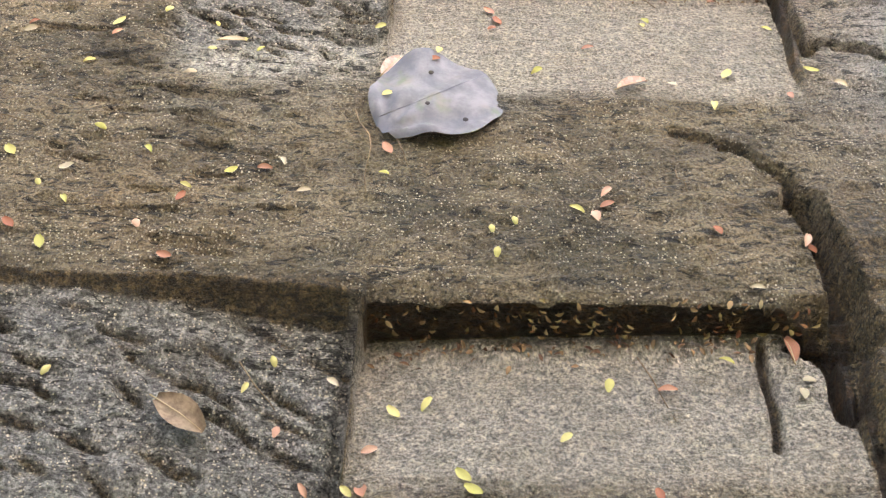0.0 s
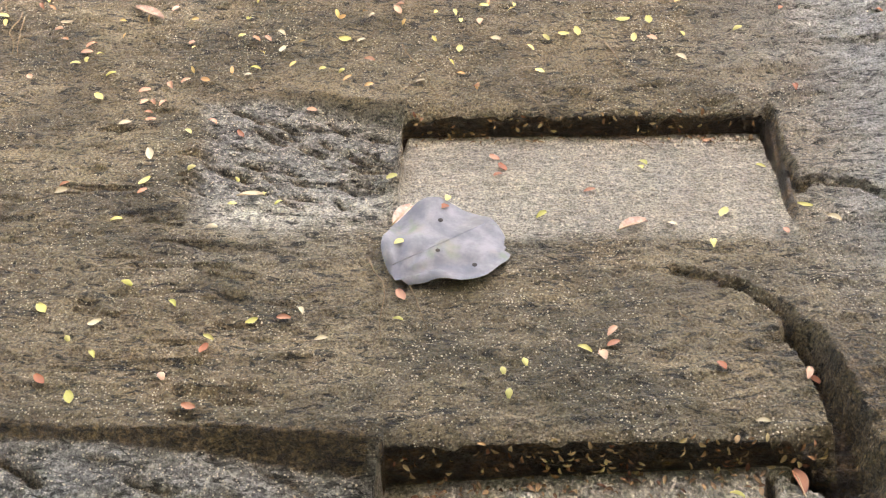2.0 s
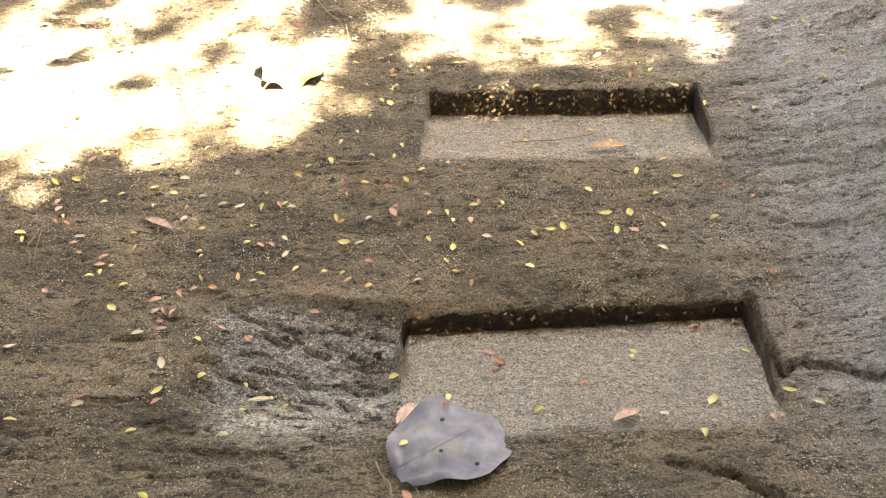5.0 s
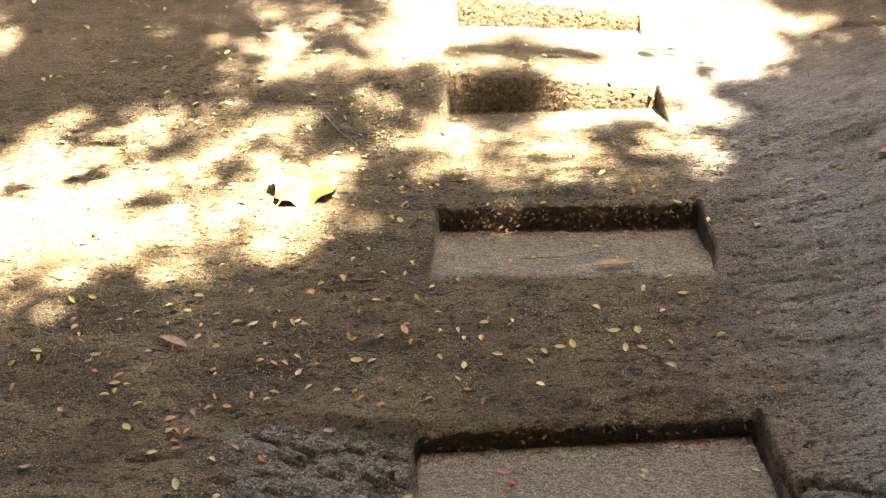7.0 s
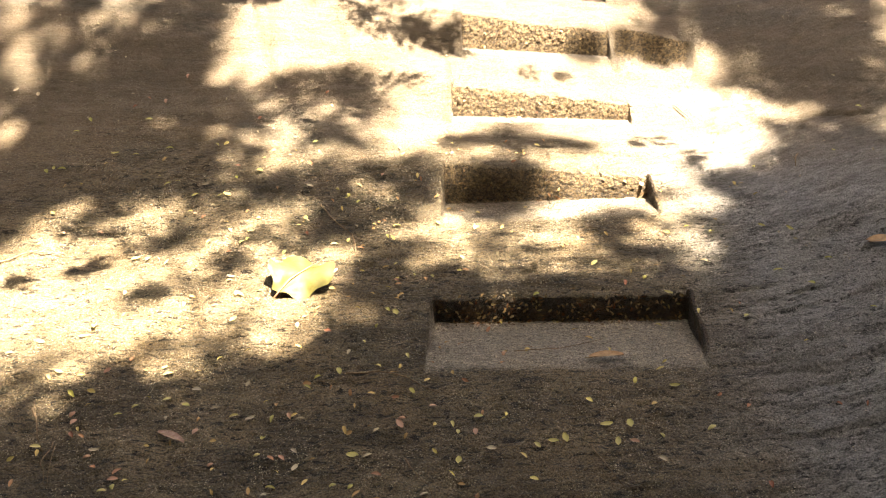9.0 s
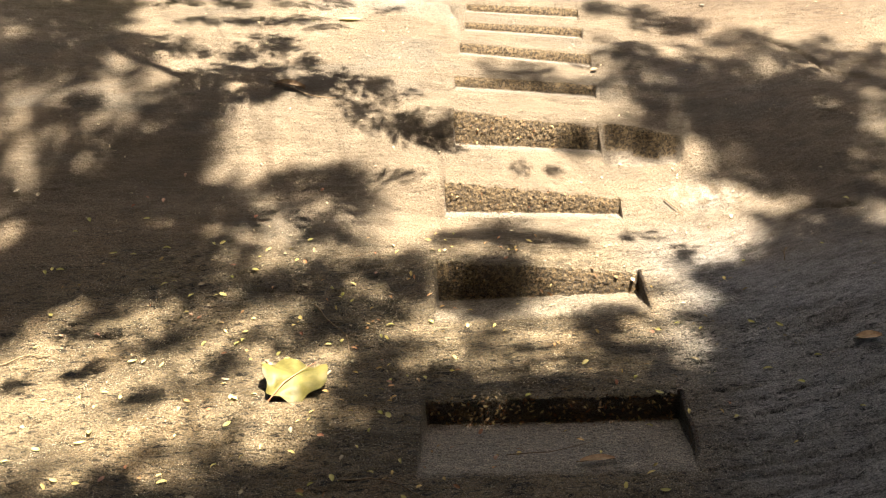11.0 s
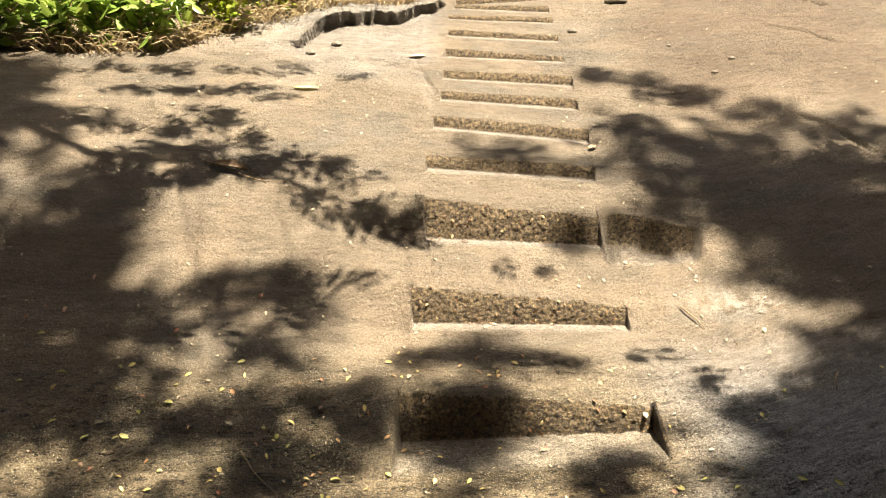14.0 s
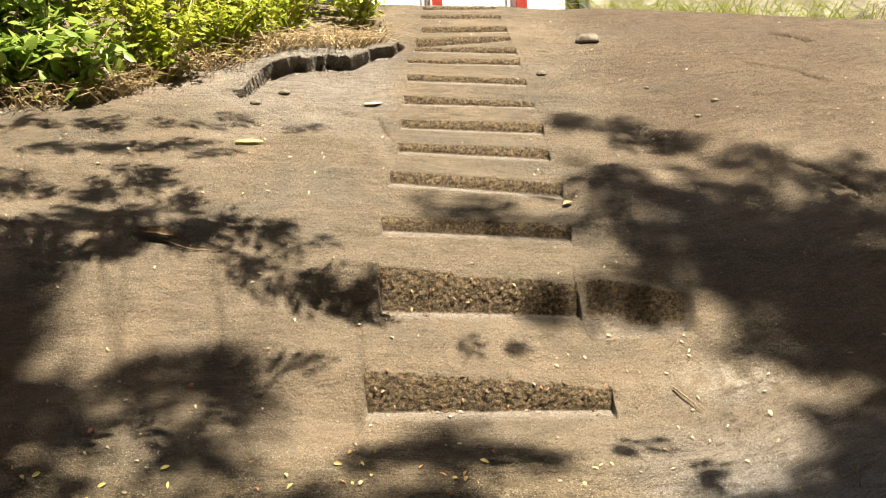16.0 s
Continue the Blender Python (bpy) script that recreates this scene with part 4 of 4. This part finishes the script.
RUSSET_MID = [
    (-0.874, 2.105), (-0.864, 2.082), (-0.857, 2.045), (-0.827, 1.858), (-0.807, 1.985), (-0.797, 2.003), (-0.73, 1.942), (-0.735, 1.923), (-0.602, 1.833), (-0.555, 1.846),
    (-0.529, 1.855), (-0.557, 1.792), (-0.575, 1.796), (-0.594, 1.795), (-0.569, 1.742), (-0.541, 1.779), (-0.579, 1.768), (-0.667, 1.555), (-0.546, 1.647), (-0.658, 2.083),
    (-0.588, 2.049), (-0.539, 1.96), (-0.39, 1.966), (-0.366, 1.99), (-0.388, 2.085), (-0.414, 1.871),
]
RUSSET_MID += [
    (-0.357, 1.941), (-0.361, 2.078), (-0.192, 2.024), (-0.143, 2.04), (-0.139, 2.056), (-0.072, 2.086), (0.02, 2.016), (-0.187, 1.916), (-0.147, 1.821), (-0.287, 1.818),
    (-0.205, 1.816), (-0.405, 1.734), (-0.459, 1.75), (0.351, 1.977), (0.6, 1.849), (0.804, 2.079), (0.067, 1.681), (0.059, 1.651), (0.091, 2.292), (-0.272, 2.283),
    (-0.176, 2.588), (0.44, 1.789), (-0.614, 1.737), (-0.833, 2.239), (-0.21, 1.791),
]
YELLOW_HIGH = [
    (-1.278, 3.151), (-1.256, 3.156), (-1.23, 3.153), (-1.397, 3.461), (-1.228, 3.468), (-1.476, 3.479), (-1.082, 3.22), (-1.015, 3.213), (-1.231, 3.317), (-1.198, 3.366),
    (-1.009, 3.369), (-0.913, 3.236), (-0.767, 3.059), (-0.711, 2.999), (-0.692, 3.004), (-0.764, 3.241), (-0.884, 3.072), (-0.855, 3.138), (-0.611, 3.111), (-0.585, 2.903),
    (-0.6, 2.81), (-0.613, 2.794), (-0.708, 2.801), (-0.866, 2.746), (-0.901, 2.751), (-0.808, 2.72), (-0.789, 3.016), (-0.614, 2.622), (-0.583, 2.533), (-0.572, 2.525),
    (-0.522, 2.686), (-0.463, 2.717), (-0.49, 2.748), (-0.505, 2.69), (-0.318, 2.796), (-0.302, 2.962), (-0.21, 2.819), (-0.188, 2.881), (-0.13, 2.618), (-0.173, 2.604),
]
YELLOW_HIGH += [
    (-0.082, 2.601), (-0.192, 2.456), (-0.17, 2.439), (-0.249, 2.474), (-0.576, 2.276), (-0.572, 2.425), (-0.408, 2.393), (-0.702, 2.257), (-1.091, 2.312), (-1.029, 2.355),
    (-1.11, 2.476), (-0.93, 2.381), (-0.917, 2.418), (-1.267, 2.9), (-1.205, 2.844), (-1.201, 2.967), (-0.677, 3.081), (-0.455, 3.247), (-0.001, 3.287), (-0.027, 3.157),
    (0.183, 2.513), (0.236, 2.509), (0.892, 2.781), (0.82, 2.798), (0.882, 3.13), (0.952, 2.633), (1.304, 3.466), (1.138, 3.191), (0.907, 3.394), (0.682, 2.792),
    (0.623, 2.838), (0.564, 2.813), (0.539, 3.098), (-0.367, 3.02), (-0.333, 3), (-0.45, 3.031), (-0.071, 2.903), (0.344, 2.646), (0.869, 2.498), (0.988, 2.401),
]
RUSSET_HIGH = [
    (-1.064, 3.417), (-1.026, 3.456), (-0.969, 3.444), (-0.909, 3.532), (-0.236, 3.069), (-0.438, 3.476), (-0.645, 3.359), (-0.772, 2.93), (-0.744, 2.911), (-1.145, 2.887),
    (-1.041, 2.89), (-0.682, 3.132), (-0.438, 2.832), (0.631, 2.635), (0.548, 2.807),
]
for spots, key in ((YELLOW_LOW, "yellow"), (RUSSET_LOW, "russet"), (YELLOW_MID, "yellow"), (RUSSET_MID, "russet"), (YELLOW_HIGH, "yellow"), (RUSSET_HIGH, "russet")):
    for x, y in spots:
        leaflet(x, y, key if LEAF_RNG.random() < 0.85 else "pale", LEAF_RNG.uniform(0.85, 1.25))


def facing(x, y, z):
    """The place on the rock up the slope from x, y at the height z, and its normal."""
    hit, place, normal, _ = GROUND.ray_cast(Vector((x, y, z)), Vector((0, 1, 0)))
    return (place, normal) if hit else on_rock(x, y)


def strewn(name, spots, label, material, seed, low=0.008, high=0.016, steep=0.6):
    """Leaf bits beyond counting, as one mass."""
    rng = random.Random(seed)
    verts, faces = [], []
    for x, y, *height in spots:
        place, normal = facing(x, y, height[0]) if height else on_rock(x, y)
        if normal.z < steep:
            continue
        turn = normal.to_track_quat("Z", "Y").to_matrix().to_4x4() @ pose(0, 0, 0, rng.uniform(-25, 25), rng.uniform(-25, 25), rng.uniform(0, 360))
        long = rng.uniform(low, high)
        v, f = oval(long, long * rng.uniform(0.35, 0.6), 0.001, 0.002)
        base = len(verts)
        verts.extend(place + normal * 0.003 + turn.to_3x3() @ Vector(p) for p in v)
        faces.extend(tuple(base + i for i in g) for g in f)
    return tagged(new(name, mesh_of(name, verts, faces, material)), label, "leaf litter", kind="stuff")


far_spots = []
for _ in range(900):
    y = LEAF_RNG.uniform(2.6, 6.6)
    far_spots.append((LEAF_RNG.uniform(-0.34 * y - 0.2, 0.34 * y + 0.3), y))
strewn("leaf_litter", far_spots, "bleached and yellow leaf bits scattered over the slope", PALE, 31, 0.006, 0.014)
mid_spots = [(LEAF_RNG.gauss(-0.2, 0.5), LEAF_RNG.uniform(1.85, 3.3)) for _ in range(240)]
strewn("fallen_leaflets", mid_spots, "mixed yellow and brown leaflets scattered over shaded rock", MIXED, 33, 0.012, 0.02)
riser_spots = []
for n, (front, back, xl, xr, *_heights) in enumerate(CUTS[:6]):
    for _ in range((100, 60, 60, 30, 30, 30)[n]):
        u = LEAF_RNG.random()
        riser_spots.append((xl + 0.01 + u * (xr - xl - 0.02), back + 0.012 - abs(LEAF_RNG.gauss(0, 0.016))))
face_spots = []
for n, (front, back, xl, xr, fl, fr, tl, tr) in enumerate(CUTS[:6]):
    for _ in range((130, 60, 170, 25, 25, 40)[n]):
        u, up = LEAF_RNG.random(), LEAF_RNG.random() ** 1.3
        face_spots.append((xl + 0.012 + u * (xr - xl - 0.024), back - 0.05, fl + (fr - fl) * u + 0.004 + up * (tl - fl + (tr - tl - fr + fl) * u - 0.012)))
strewn("caught_litter", face_spots, "russet and straw leaf bits caught on the pecked risers", MIXED_LITTER, 35, 0.006, 0.013, -1.0)
strewn("leaf_mould", riser_spots, "brown leaf crumbs gathered along the feet of the risers", LITTER, 32, 0.006, 0.014)


def leaf_sheet(name, half_x, half_y, wave, lobes, seed, material, fold=0.0, droop=0.0, tip=0.0, holes=(), creases=0.0):
    """A broad round leaf as a curled sheet, thick enough to cast its shade, with an uneven rim."""
    rng = random.Random(seed)
    rings, spokes = 14, 64
    shift = [rng.uniform(0, 6.28) for _ in range(5)]

    def rim(a):
        r = 1 + 0.05 * math.sin(2 * a + shift[0]) + 0.035 * math.sin(3 * a + shift[1]) + lobes * math.sin(7 * a + shift[2]) + 0.5 * lobes * math.sin(11 * a + shift[3])
        return r + tip * math.exp(-((a - 3.95) / 0.16) ** 2)

    verts, faces = [(0, 0, 0.0)], []
    for k in range(1, rings + 1):
        for s in range(spokes):
            a = 2 * math.pi * s / spokes
            r = k / rings * rim(a)
            x, y = half_x * r * math.cos(a), half_y * r * math.sin(a)
            z = wave * (k / rings) ** 2 * (math.sin(2 * a + shift[1]) + 0.6 * math.sin(5 * a + shift[4])) + fold * abs(x * 0.62 - y * 0.78)
            ray = math.atan2(y + half_y * 0.75, x + half_x * 0.75)
            z += creases * (k / rings) * (abs((ray * 2.9 + shift[2]) % 2 - 1) - 1)
            verts.append((x, y, z + droop * (k / rings) ** 3 * math.sin(a)))
    for s in range(spokes):
        faces.append((0, 1 + s, 1 + (s + 1) % spokes))
        for k in range(rings - 1):
            a, b = 1 + k * spokes + s, 1 + k * spokes + (s + 1) % spokes
            centre = Vector(verts[a]).lerp(Vector(verts[b + spokes]), 0.5)
            if not any((centre.x - hx) ** 2 + (centre.y - hy) ** 2 < hr * hr for hx, hy, hr in holes):
                faces.append((a, a + spokes, b + spokes, b))
    return mesh_of(name, verts, faces, material)


DARKSPOT = plain("rotted_spot", (0.015, 0.012, 0.01), (0.04, 0.03, 0.025), 200)


def grey_leaf():
    n = Nodes("grey_leaf_skin")
    at = n.place()
    cloud, fine = n.noise(at, 22, 4, 0.6), n.noise(at, 260, 3, 0.6)
    colour = n.mix(n.ramp(cloud, 0.35, 0.65), (0.120, 0.119, 0.138), (0.225, 0.216, 0.228))
    colour = n.mix(n.ramp(n.noise(at, 14, 3, 0.6), 0.55, 0.68, 0, 0.75), colour, (0.125, 0.165, 0.085))
    colour = n.mix(n.ramp(n.noise(at, 17, 3, 0.6), 0.55, 0.68, 0, 0.6), colour, (0.24, 0.20, 0.19))
    colour = n.mix(n.ramp(fine, 0.6, 0.75, 0, 0.3), colour, (0.06, 0.055, 0.06))
    skin = n.done(colour, 0.5, n.bump(fine, 0.3, 0.001, n.bump(cloud, 0.3, 0.004)), 0.5)
    leaf = new("fallen_leaf")
    leaf.matrix_world = pose(-0.019, 1.410, 0.486, 9, 2, 0)
    part("blade", leaf_sheet("blade", 0.094, 0.100, 0.011, 0.014, 3, skin, -0.08, 0.006, 0.10, (), 0.014), leaf)
    for ends in (((-0.078, -0.076), (0.070, 0.050)),):
        (ax, ay), (bx, by) = ends
        pts = [(ax + (bx - ax) * t, ay + (by - ay) * t, -0.08 * abs((ax + (bx - ax) * t) * 0.62 - (ay + (by - ay) * t) * 0.78) + 0.0006) for t in (0, 0.33, 0.66, 1)]
        v, f = tube(pts, [0.0008, 0.0007, 0.0005, 0.0003], 5)
        part("vein", mesh_of("vein", v, f, skin), leaf)
    for x, y, r in ((0.045, -0.060, 0.0042), (-0.012, -0.035, 0.0038), (-0.012, 0.045, 0.0045)):
        spots = [(x + r * math.cos(k * 0.785), y + 1.2 * r * math.sin(k * 0.785), -0.08 * abs(x * 0.62 - y * 0.78) + 0.0016) for k in range(8)]
        part("spot", mesh_of("spot", spots + [(x, y, spots[0][2] + 0.0015)], [(k, (k + 1) % 8, 8) for k in range(8)], DARKSPOT), leaf, "dark rotted spot")
    tagged(leaf, "large round grey dead leaf with dark spots on a step", "leaf")


def yellow_leaf():
    n = Nodes("yellow_leaf_skin")
    at = n.place()
    cloud, fine = n.noise(at, 20, 4, 0.6), n.noise(at, 200, 3, 0.6)
    colour = n.mix(n.ramp(cloud, 0.35, 0.68), (0.085, 0.076, 0.018), (0.155, 0.136, 0.038))
    colour = n.mix(n.ramp(n.noise(at, 13, 3, 0.6), 0.58, 0.70, 0, 0.6), colour, (0.11, 0.15, 0.05))
    skin = n.done(colour, 0.55, n.bump(fine, 0.3, 0.001, n.bump(cloud, 0.4, 0.004)), 0.4)
    rib = plain("leaf_rib", (0.42, 0.17, 0.10), (0.60, 0.32, 0.18), 80)
    leaf = new("fallen_leaf")
    place, _ = on_rock(-0.42, 2.575)
    leaf.matrix_world = Matrix.Translation(place + Vector((0, 0, 0.032))) @ pose(0, 0, 0, 21, 0, 12)
    part("blade", leaf_sheet("blade", 0.082, 0.086, 0.017, 0.060, 9, skin, -0.07, 0.004, 0.08, (), 0.008), leaf)
    v, f = tube([(-0.075, -0.075, -0.02), (-0.03, -0.03, 0.003), (0.02, 0.015, 0.003), (0.06, 0.05, 0.0)], [0.0022, 0.0018, 0.0013, 0.0006], 5)
    part("midrib", mesh_of("midrib", v, f, rib), leaf)
    tagged(leaf, "curled yellow-green fallen leaf with a reddish midrib", "leaf")


grey_leaf()
yellow_leaf()


def dry_leaf(x, y, length, width, turn, material, label, curl=0.006, lift=0.006):
    leaf = new("dry_leaf")
    lay(leaf, x, y, turn, lift)
    part("blade", mesh_of("blade", *oval(length, width, curl, curl * 0.8), material), leaf)
    v, f = tube([(-length * 0.62, 0, 0.001), (0, 0, curl * 0.75), (length * 0.45, 0, 0.001)], [0.0011, 0.0009, 0.0005], 5)
    part("midrib", mesh_of("midrib", v, f, STRAW), leaf)
    tagged(leaf, label, "leaf", "dry leaves on the rock")


TAN = plain("tan_leaf", (0.30, 0.17, 0.08), (0.52, 0.34, 0.18), 90, 0.6)
PINK = plain("pinkish_leaf", (0.40, 0.24, 0.18), (0.62, 0.45, 0.36), 90, 0.6)
BROWN = plain("brown_leaf", (0.13, 0.085, 0.05), (0.30, 0.22, 0.14), 90, 0.7)
dry_leaf(0.326, 2.251, 0.082, 0.030, 2, TAN, "tan dry leaf lying on a step's floor", 0.005, 0.010)
dry_leaf(-0.638, 2.031, 0.080, 0.022, -33, PINK, "pale pinkish dry leaf, curled, on bare rock")
dry_leaf(0.274, 1.469, 0.058, 0.022, -52, PINK, "faded pinkish dry leaf on a worn step")
dry_leaf(-0.095, 1.505, 0.062, 0.024, 35, PINK, "pink-brown dry leaf tucked under a grey leaf", 0.004, 0.010)
dry_leaf(-0.300, 0.905, 0.072, 0.042, -60, BROWN, "crumpled brown dry leaf on chiselled rock", 0.008, 0.014)
dry_leaf(-0.58, 3.849, 0.110, 0.030, -20, BROWN, "brown curled dead leaf beside a twig", 0.012)
dry_leaf(-0.40, 4.36, 0.085, 0.036, -10, YELLOW, "limp yellow fallen leaf on sunlit rock", 0.0025)
dry_leaf(-0.02, 4.72, 0.062, 0.030, 5, PALE, "bleached flat dry leaf beside the steps", 0.0015)
dry_leaf(1.106, 2.691, 0.070, 0.038, 15, TAN, "tan dry leaf on grey rock", 0.006)
dry_leaf(0.55, 4.05, 0.034, 0.022, 30, TAN, "small tan leaf beside the steps", 0.004)
dry_leaf(0.450, 1.035, 0.045, 0.020, 10, RUSSET, "orange dry leaf against a dark riser", 0.006)
dry_leaf(-0.352, 1.553, 0.042, 0.013, -25, PALE, "bleached chip of bark on chiselled rock", 0.003)


def twig(points, thick, label="thin dry twig lying on the rock"):
    pts, radii = [], []
    rng = random.Random(int(abs(points[0][0]) * 1000) + 3)
    for (ax, ay), (bx, by) in zip(points, points[1:]):
        for t in (0.0, 0.34, 0.67):
            x, y = ax + (bx - ax) * t + rng.uniform(-0.004, 0.004), ay + (by - ay) * t + rng.uniform(-0.004, 0.004)
            place, normal = on_rock(x, y)
            pts.append(place + normal * (thick + 0.003 + rng.uniform(0, 0.004)))
    place, normal = on_rock(*points[-1])
    pts.append(place + normal * (thick + 0.002))
    radii = [thick * (1 - 0.6 * k / (len(pts) - 1)) for k in range(len(pts))]
    v, f = tube(pts, radii, 5)
    tagged(new("twig", mesh_of("twig", v, f, TWIG)), label, "twig", "twigs on the rock")


TWIG = plain("twig_bark", (0.14, 0.09, 0.05), (0.38, 0.28, 0.17), 120, 0.8)
for line, thick in (
    ([(-0.124, 1.948), (-0.095, 1.90), (-0.051, 1.83)], 0.0016), ([(-0.134, 1.391), (-0.11, 1.31), (-0.105, 1.225)], 0.0014), ([(-0.07, 1.33), (-0.04, 1.25)], 0.001),
    ([(0.259, 1.963), (0.313, 1.861)], 0.0016), ([(-0.407, 2.945), (-0.36, 2.88), (-0.31, 2.823)], 0.0030), ([(-0.31, 2.823), (-0.285, 2.698)], 0.0018),
    ([(-0.971, 2.133), (-0.911, 2.003)], 0.0014), ([(-0.887, 2.024), (-0.90, 1.97), (-0.878, 1.915)], 0.0016), ([(-0.27, 2.20), (-0.169, 2.184), (-0.055, 2.123)], 0.0022),
    ([(0.213, 2.158), (0.246, 2.056)], 0.0012), ([(0.702, 3.487), (0.756, 3.428)], 0.0028), ([(1.029, 3.18), (0.999, 3.106)], 0.003),
    ([(-1.30, 2.76), (-1.20, 2.80), (-1.12, 2.79)], 0.003), ([(-0.66, 3.86), (-0.58, 3.845), (-0.48, 3.80), (-0.40, 3.81)], 0.003), ([(0.10, 1.84), (0.16, 1.80)], 0.001),
    ([(-0.24, 0.99), (-0.17, 0.92)], 0.0012), ([(0.26, 1.02), (0.30, 0.92)], 0.0012), ([(0.32, 1.28), (0.335, 1.245)], 0.0012), ([(0.12, 2.30), (0.22, 2.31), (0.33, 2.37)], 0.0015),
    ([(0.57, 3.60), (0.62, 3.64)], 0.002),
):
    twig(line, thick)
for line in ([(-0.704, 1.343), (-0.601, 1.319)], [(0.29, 1.8), (0.337, 1.745)], [(-0.45, 1.879), (-0.392, 1.833)], [(-0.966, 2.117), (-0.904, 1.996)], [(-0.886, 2.014), (-0.866, 1.905)]):
    twig(line, 0.0013)


def stone(x, y, size, seed, label):
    """A weathered lump, flat below."""
    rng = random.Random(seed)
    bm = bmesh.new()
    bmesh.ops.create_icosphere(bm, subdivisions=3, radius=1.0)
    for v in bm.verts:
        k = 1 + 0.22 * noise.noise(v.co * 1.7 + Vector((seed, 0, 0))) + 0.08 * noise.noise(v.co * 5)
        v.co = Vector((v.co.x * size[0], v.co.y * size[1], max(v.co.z, -0.35) * size[2])) * k
    mesh = bpy.data.meshes.new("stone")
    bm.to_mesh(mesh)
    bm.free()
    mesh.polygons.foreach_set("use_smooth", np.ones(len(mesh.polygons), dtype=bool))
    mesh.materials.append(STONE)
    ob = new("stone", mesh)
    place, _ = on_rock(x, y)
    ob.matrix_world = Matrix.Translation(place + Vector((0, 0, 0.25 * size[2]))) @ pose(0, 0, 0, 0, 0, rng.uniform(-30, 30))
    tagged(ob, label, "stone")


STONE = plain("loose_stone", (0.08, 0.065, 0.05), (0.24, 0.21, 0.165), 40, 0.85, 0.8, 0.006)
stone(0.845, 5.46, (0.05, 0.035, 0.03), 5, "small pale loose stone lying on the slope")
for x, y, r, seed in ((1.43, 5.24, 0.012, 6), (0.97, 4.93, 0.010, 7), (1.20, 4.86, 0.014, 8), (1.10, 4.72, 0.012, 9), (-0.42, 4.68, 0.018, 10), (-0.33, 4.78, 0.02, 11), (0.60, 5.02, 0.02, 12)):
    stone(x, y, (r, r * 0.8, r * 0.6), seed, "chip of pale stone lying on the slope")

# ---- beyond the crest ----
PAINT = plain("white_sheet", (0.72, 0.74, 0.76), (0.86, 0.87, 0.88), 6, 0.5, 0.1)
RED = plain("red_post_paint", (0.36, 0.04, 0.03), (0.50, 0.07, 0.05), 20, 0.5)
DARKWOOD_AND_GAP = plain("dark_timber_and_gap", (0.03, 0.025, 0.02), (0.07, 0.06, 0.05), 20, 0.8)
PLASTER = plain("stained_plaster", (0.36, 0.33, 0.26), (0.72, 0.70, 0.62), 5, 0.85, 0.5, 0.01)


def shed():
    house = new("shed")
    house.location = (-0.6, 10.6, 2.4)
    wide = 2.05
    verts, faces = [], []
    cells = 110
    for k in range(cells + 1):
        x = wide * k / cells
        wave = 0.012 * math.sin(2 * math.pi * x / 0.075)
        verts += [(x, wave, 0), (x, wave, 2.2), (x, wave + 0.02, 0), (x, wave + 0.02, 2.2)]
    for k in range(cells):
        a, b = 4 * k, 4 * k + 4
        faces += [(a, b, b + 1, a + 1), (a + 3, b + 3, b + 2, a + 2), (a + 1, b + 1, b + 3, a + 3)]
    part("wall", mesh_of("wall", verts, faces, PAINT), house, "white corrugated sheet")
    for x in (0.87, 1.60):
        part("post", mesh_of("post", *box((x, -0.09, 0), (x + 0.09, -0.02, 2.25)), RED, False), house, "red-painted post")
    # solid dark block in place of an open doorway; its darkness is colour
    part("doorway", mesh_of("doorway", *box((wide, -0.02, 0), (wide + 0.10, 0.10, 2.2)), DARKWOOD_AND_GAP, False), house, "dark block standing for the shaded door opening")
    part("side_wall", mesh_of("side_wall", *box((wide, 0.12, 0), (wide + 0.05, 2.4, 2.2)), PAINT, False), house)
    part("roof", mesh_of("roof", *box((-0.2, -0.25, 2.25), (wide + 0.3, 2.6, 2.31)), DARKWOOD_AND_GAP, False), house)
    tagged(house, "low white corrugated-sheet shed with red posts on the hilltop", "shed")


def low_wall():
    verts, faces = box((1.62, 10.4, 2.2), (7.5, 10.65, 3.55))
    wall = new("boundary_wall", mesh_of("boundary_wall", verts, faces, PLASTER, False))
    tagged(wall, "stained pale plaster wall along the hilltop", "wall")


shed()
low_wall()
TUFT_RNG = random.Random(17)
crest_spots = [(TUFT_RNG.uniform(1.2, 4.5), TUFT_RNG.uniform(7.2, 8.2)) for _ in range(1500)]
blades("grass", crest_spots, "green and dry grass tufts along the crest", LIMELEAF, "grass", (0.22, 0.40), 19, 1.0)
for x, y, r, seed in ((2.55, 7.6, 0.10, 21), (2.95, 7.7, 0.16, 22), (3.2, 7.8, 0.12, 23), (3.5, 7.9, 0.2, 24)):
    stone(x, y, (r, r * 0.8, r * 1.1), seed, "dark weathered rock among grass on the crest")

for x, y, key, turn in ((-0.028, 1.490, "russet", 20), (-0.022, 1.512, "yellow", 80), (-0.092, 1.405, "yellow", 40)):
    ob = new("leaflet", LEAFLETS[key][0])
    ob.matrix_world = pose(x, y, 0.483 + 0.23 * (y - 1.428), 13, 0, turn)
    tagged(ob, "small leaflet resting on a large grey leaf", "leaf", "fallen leaflets")
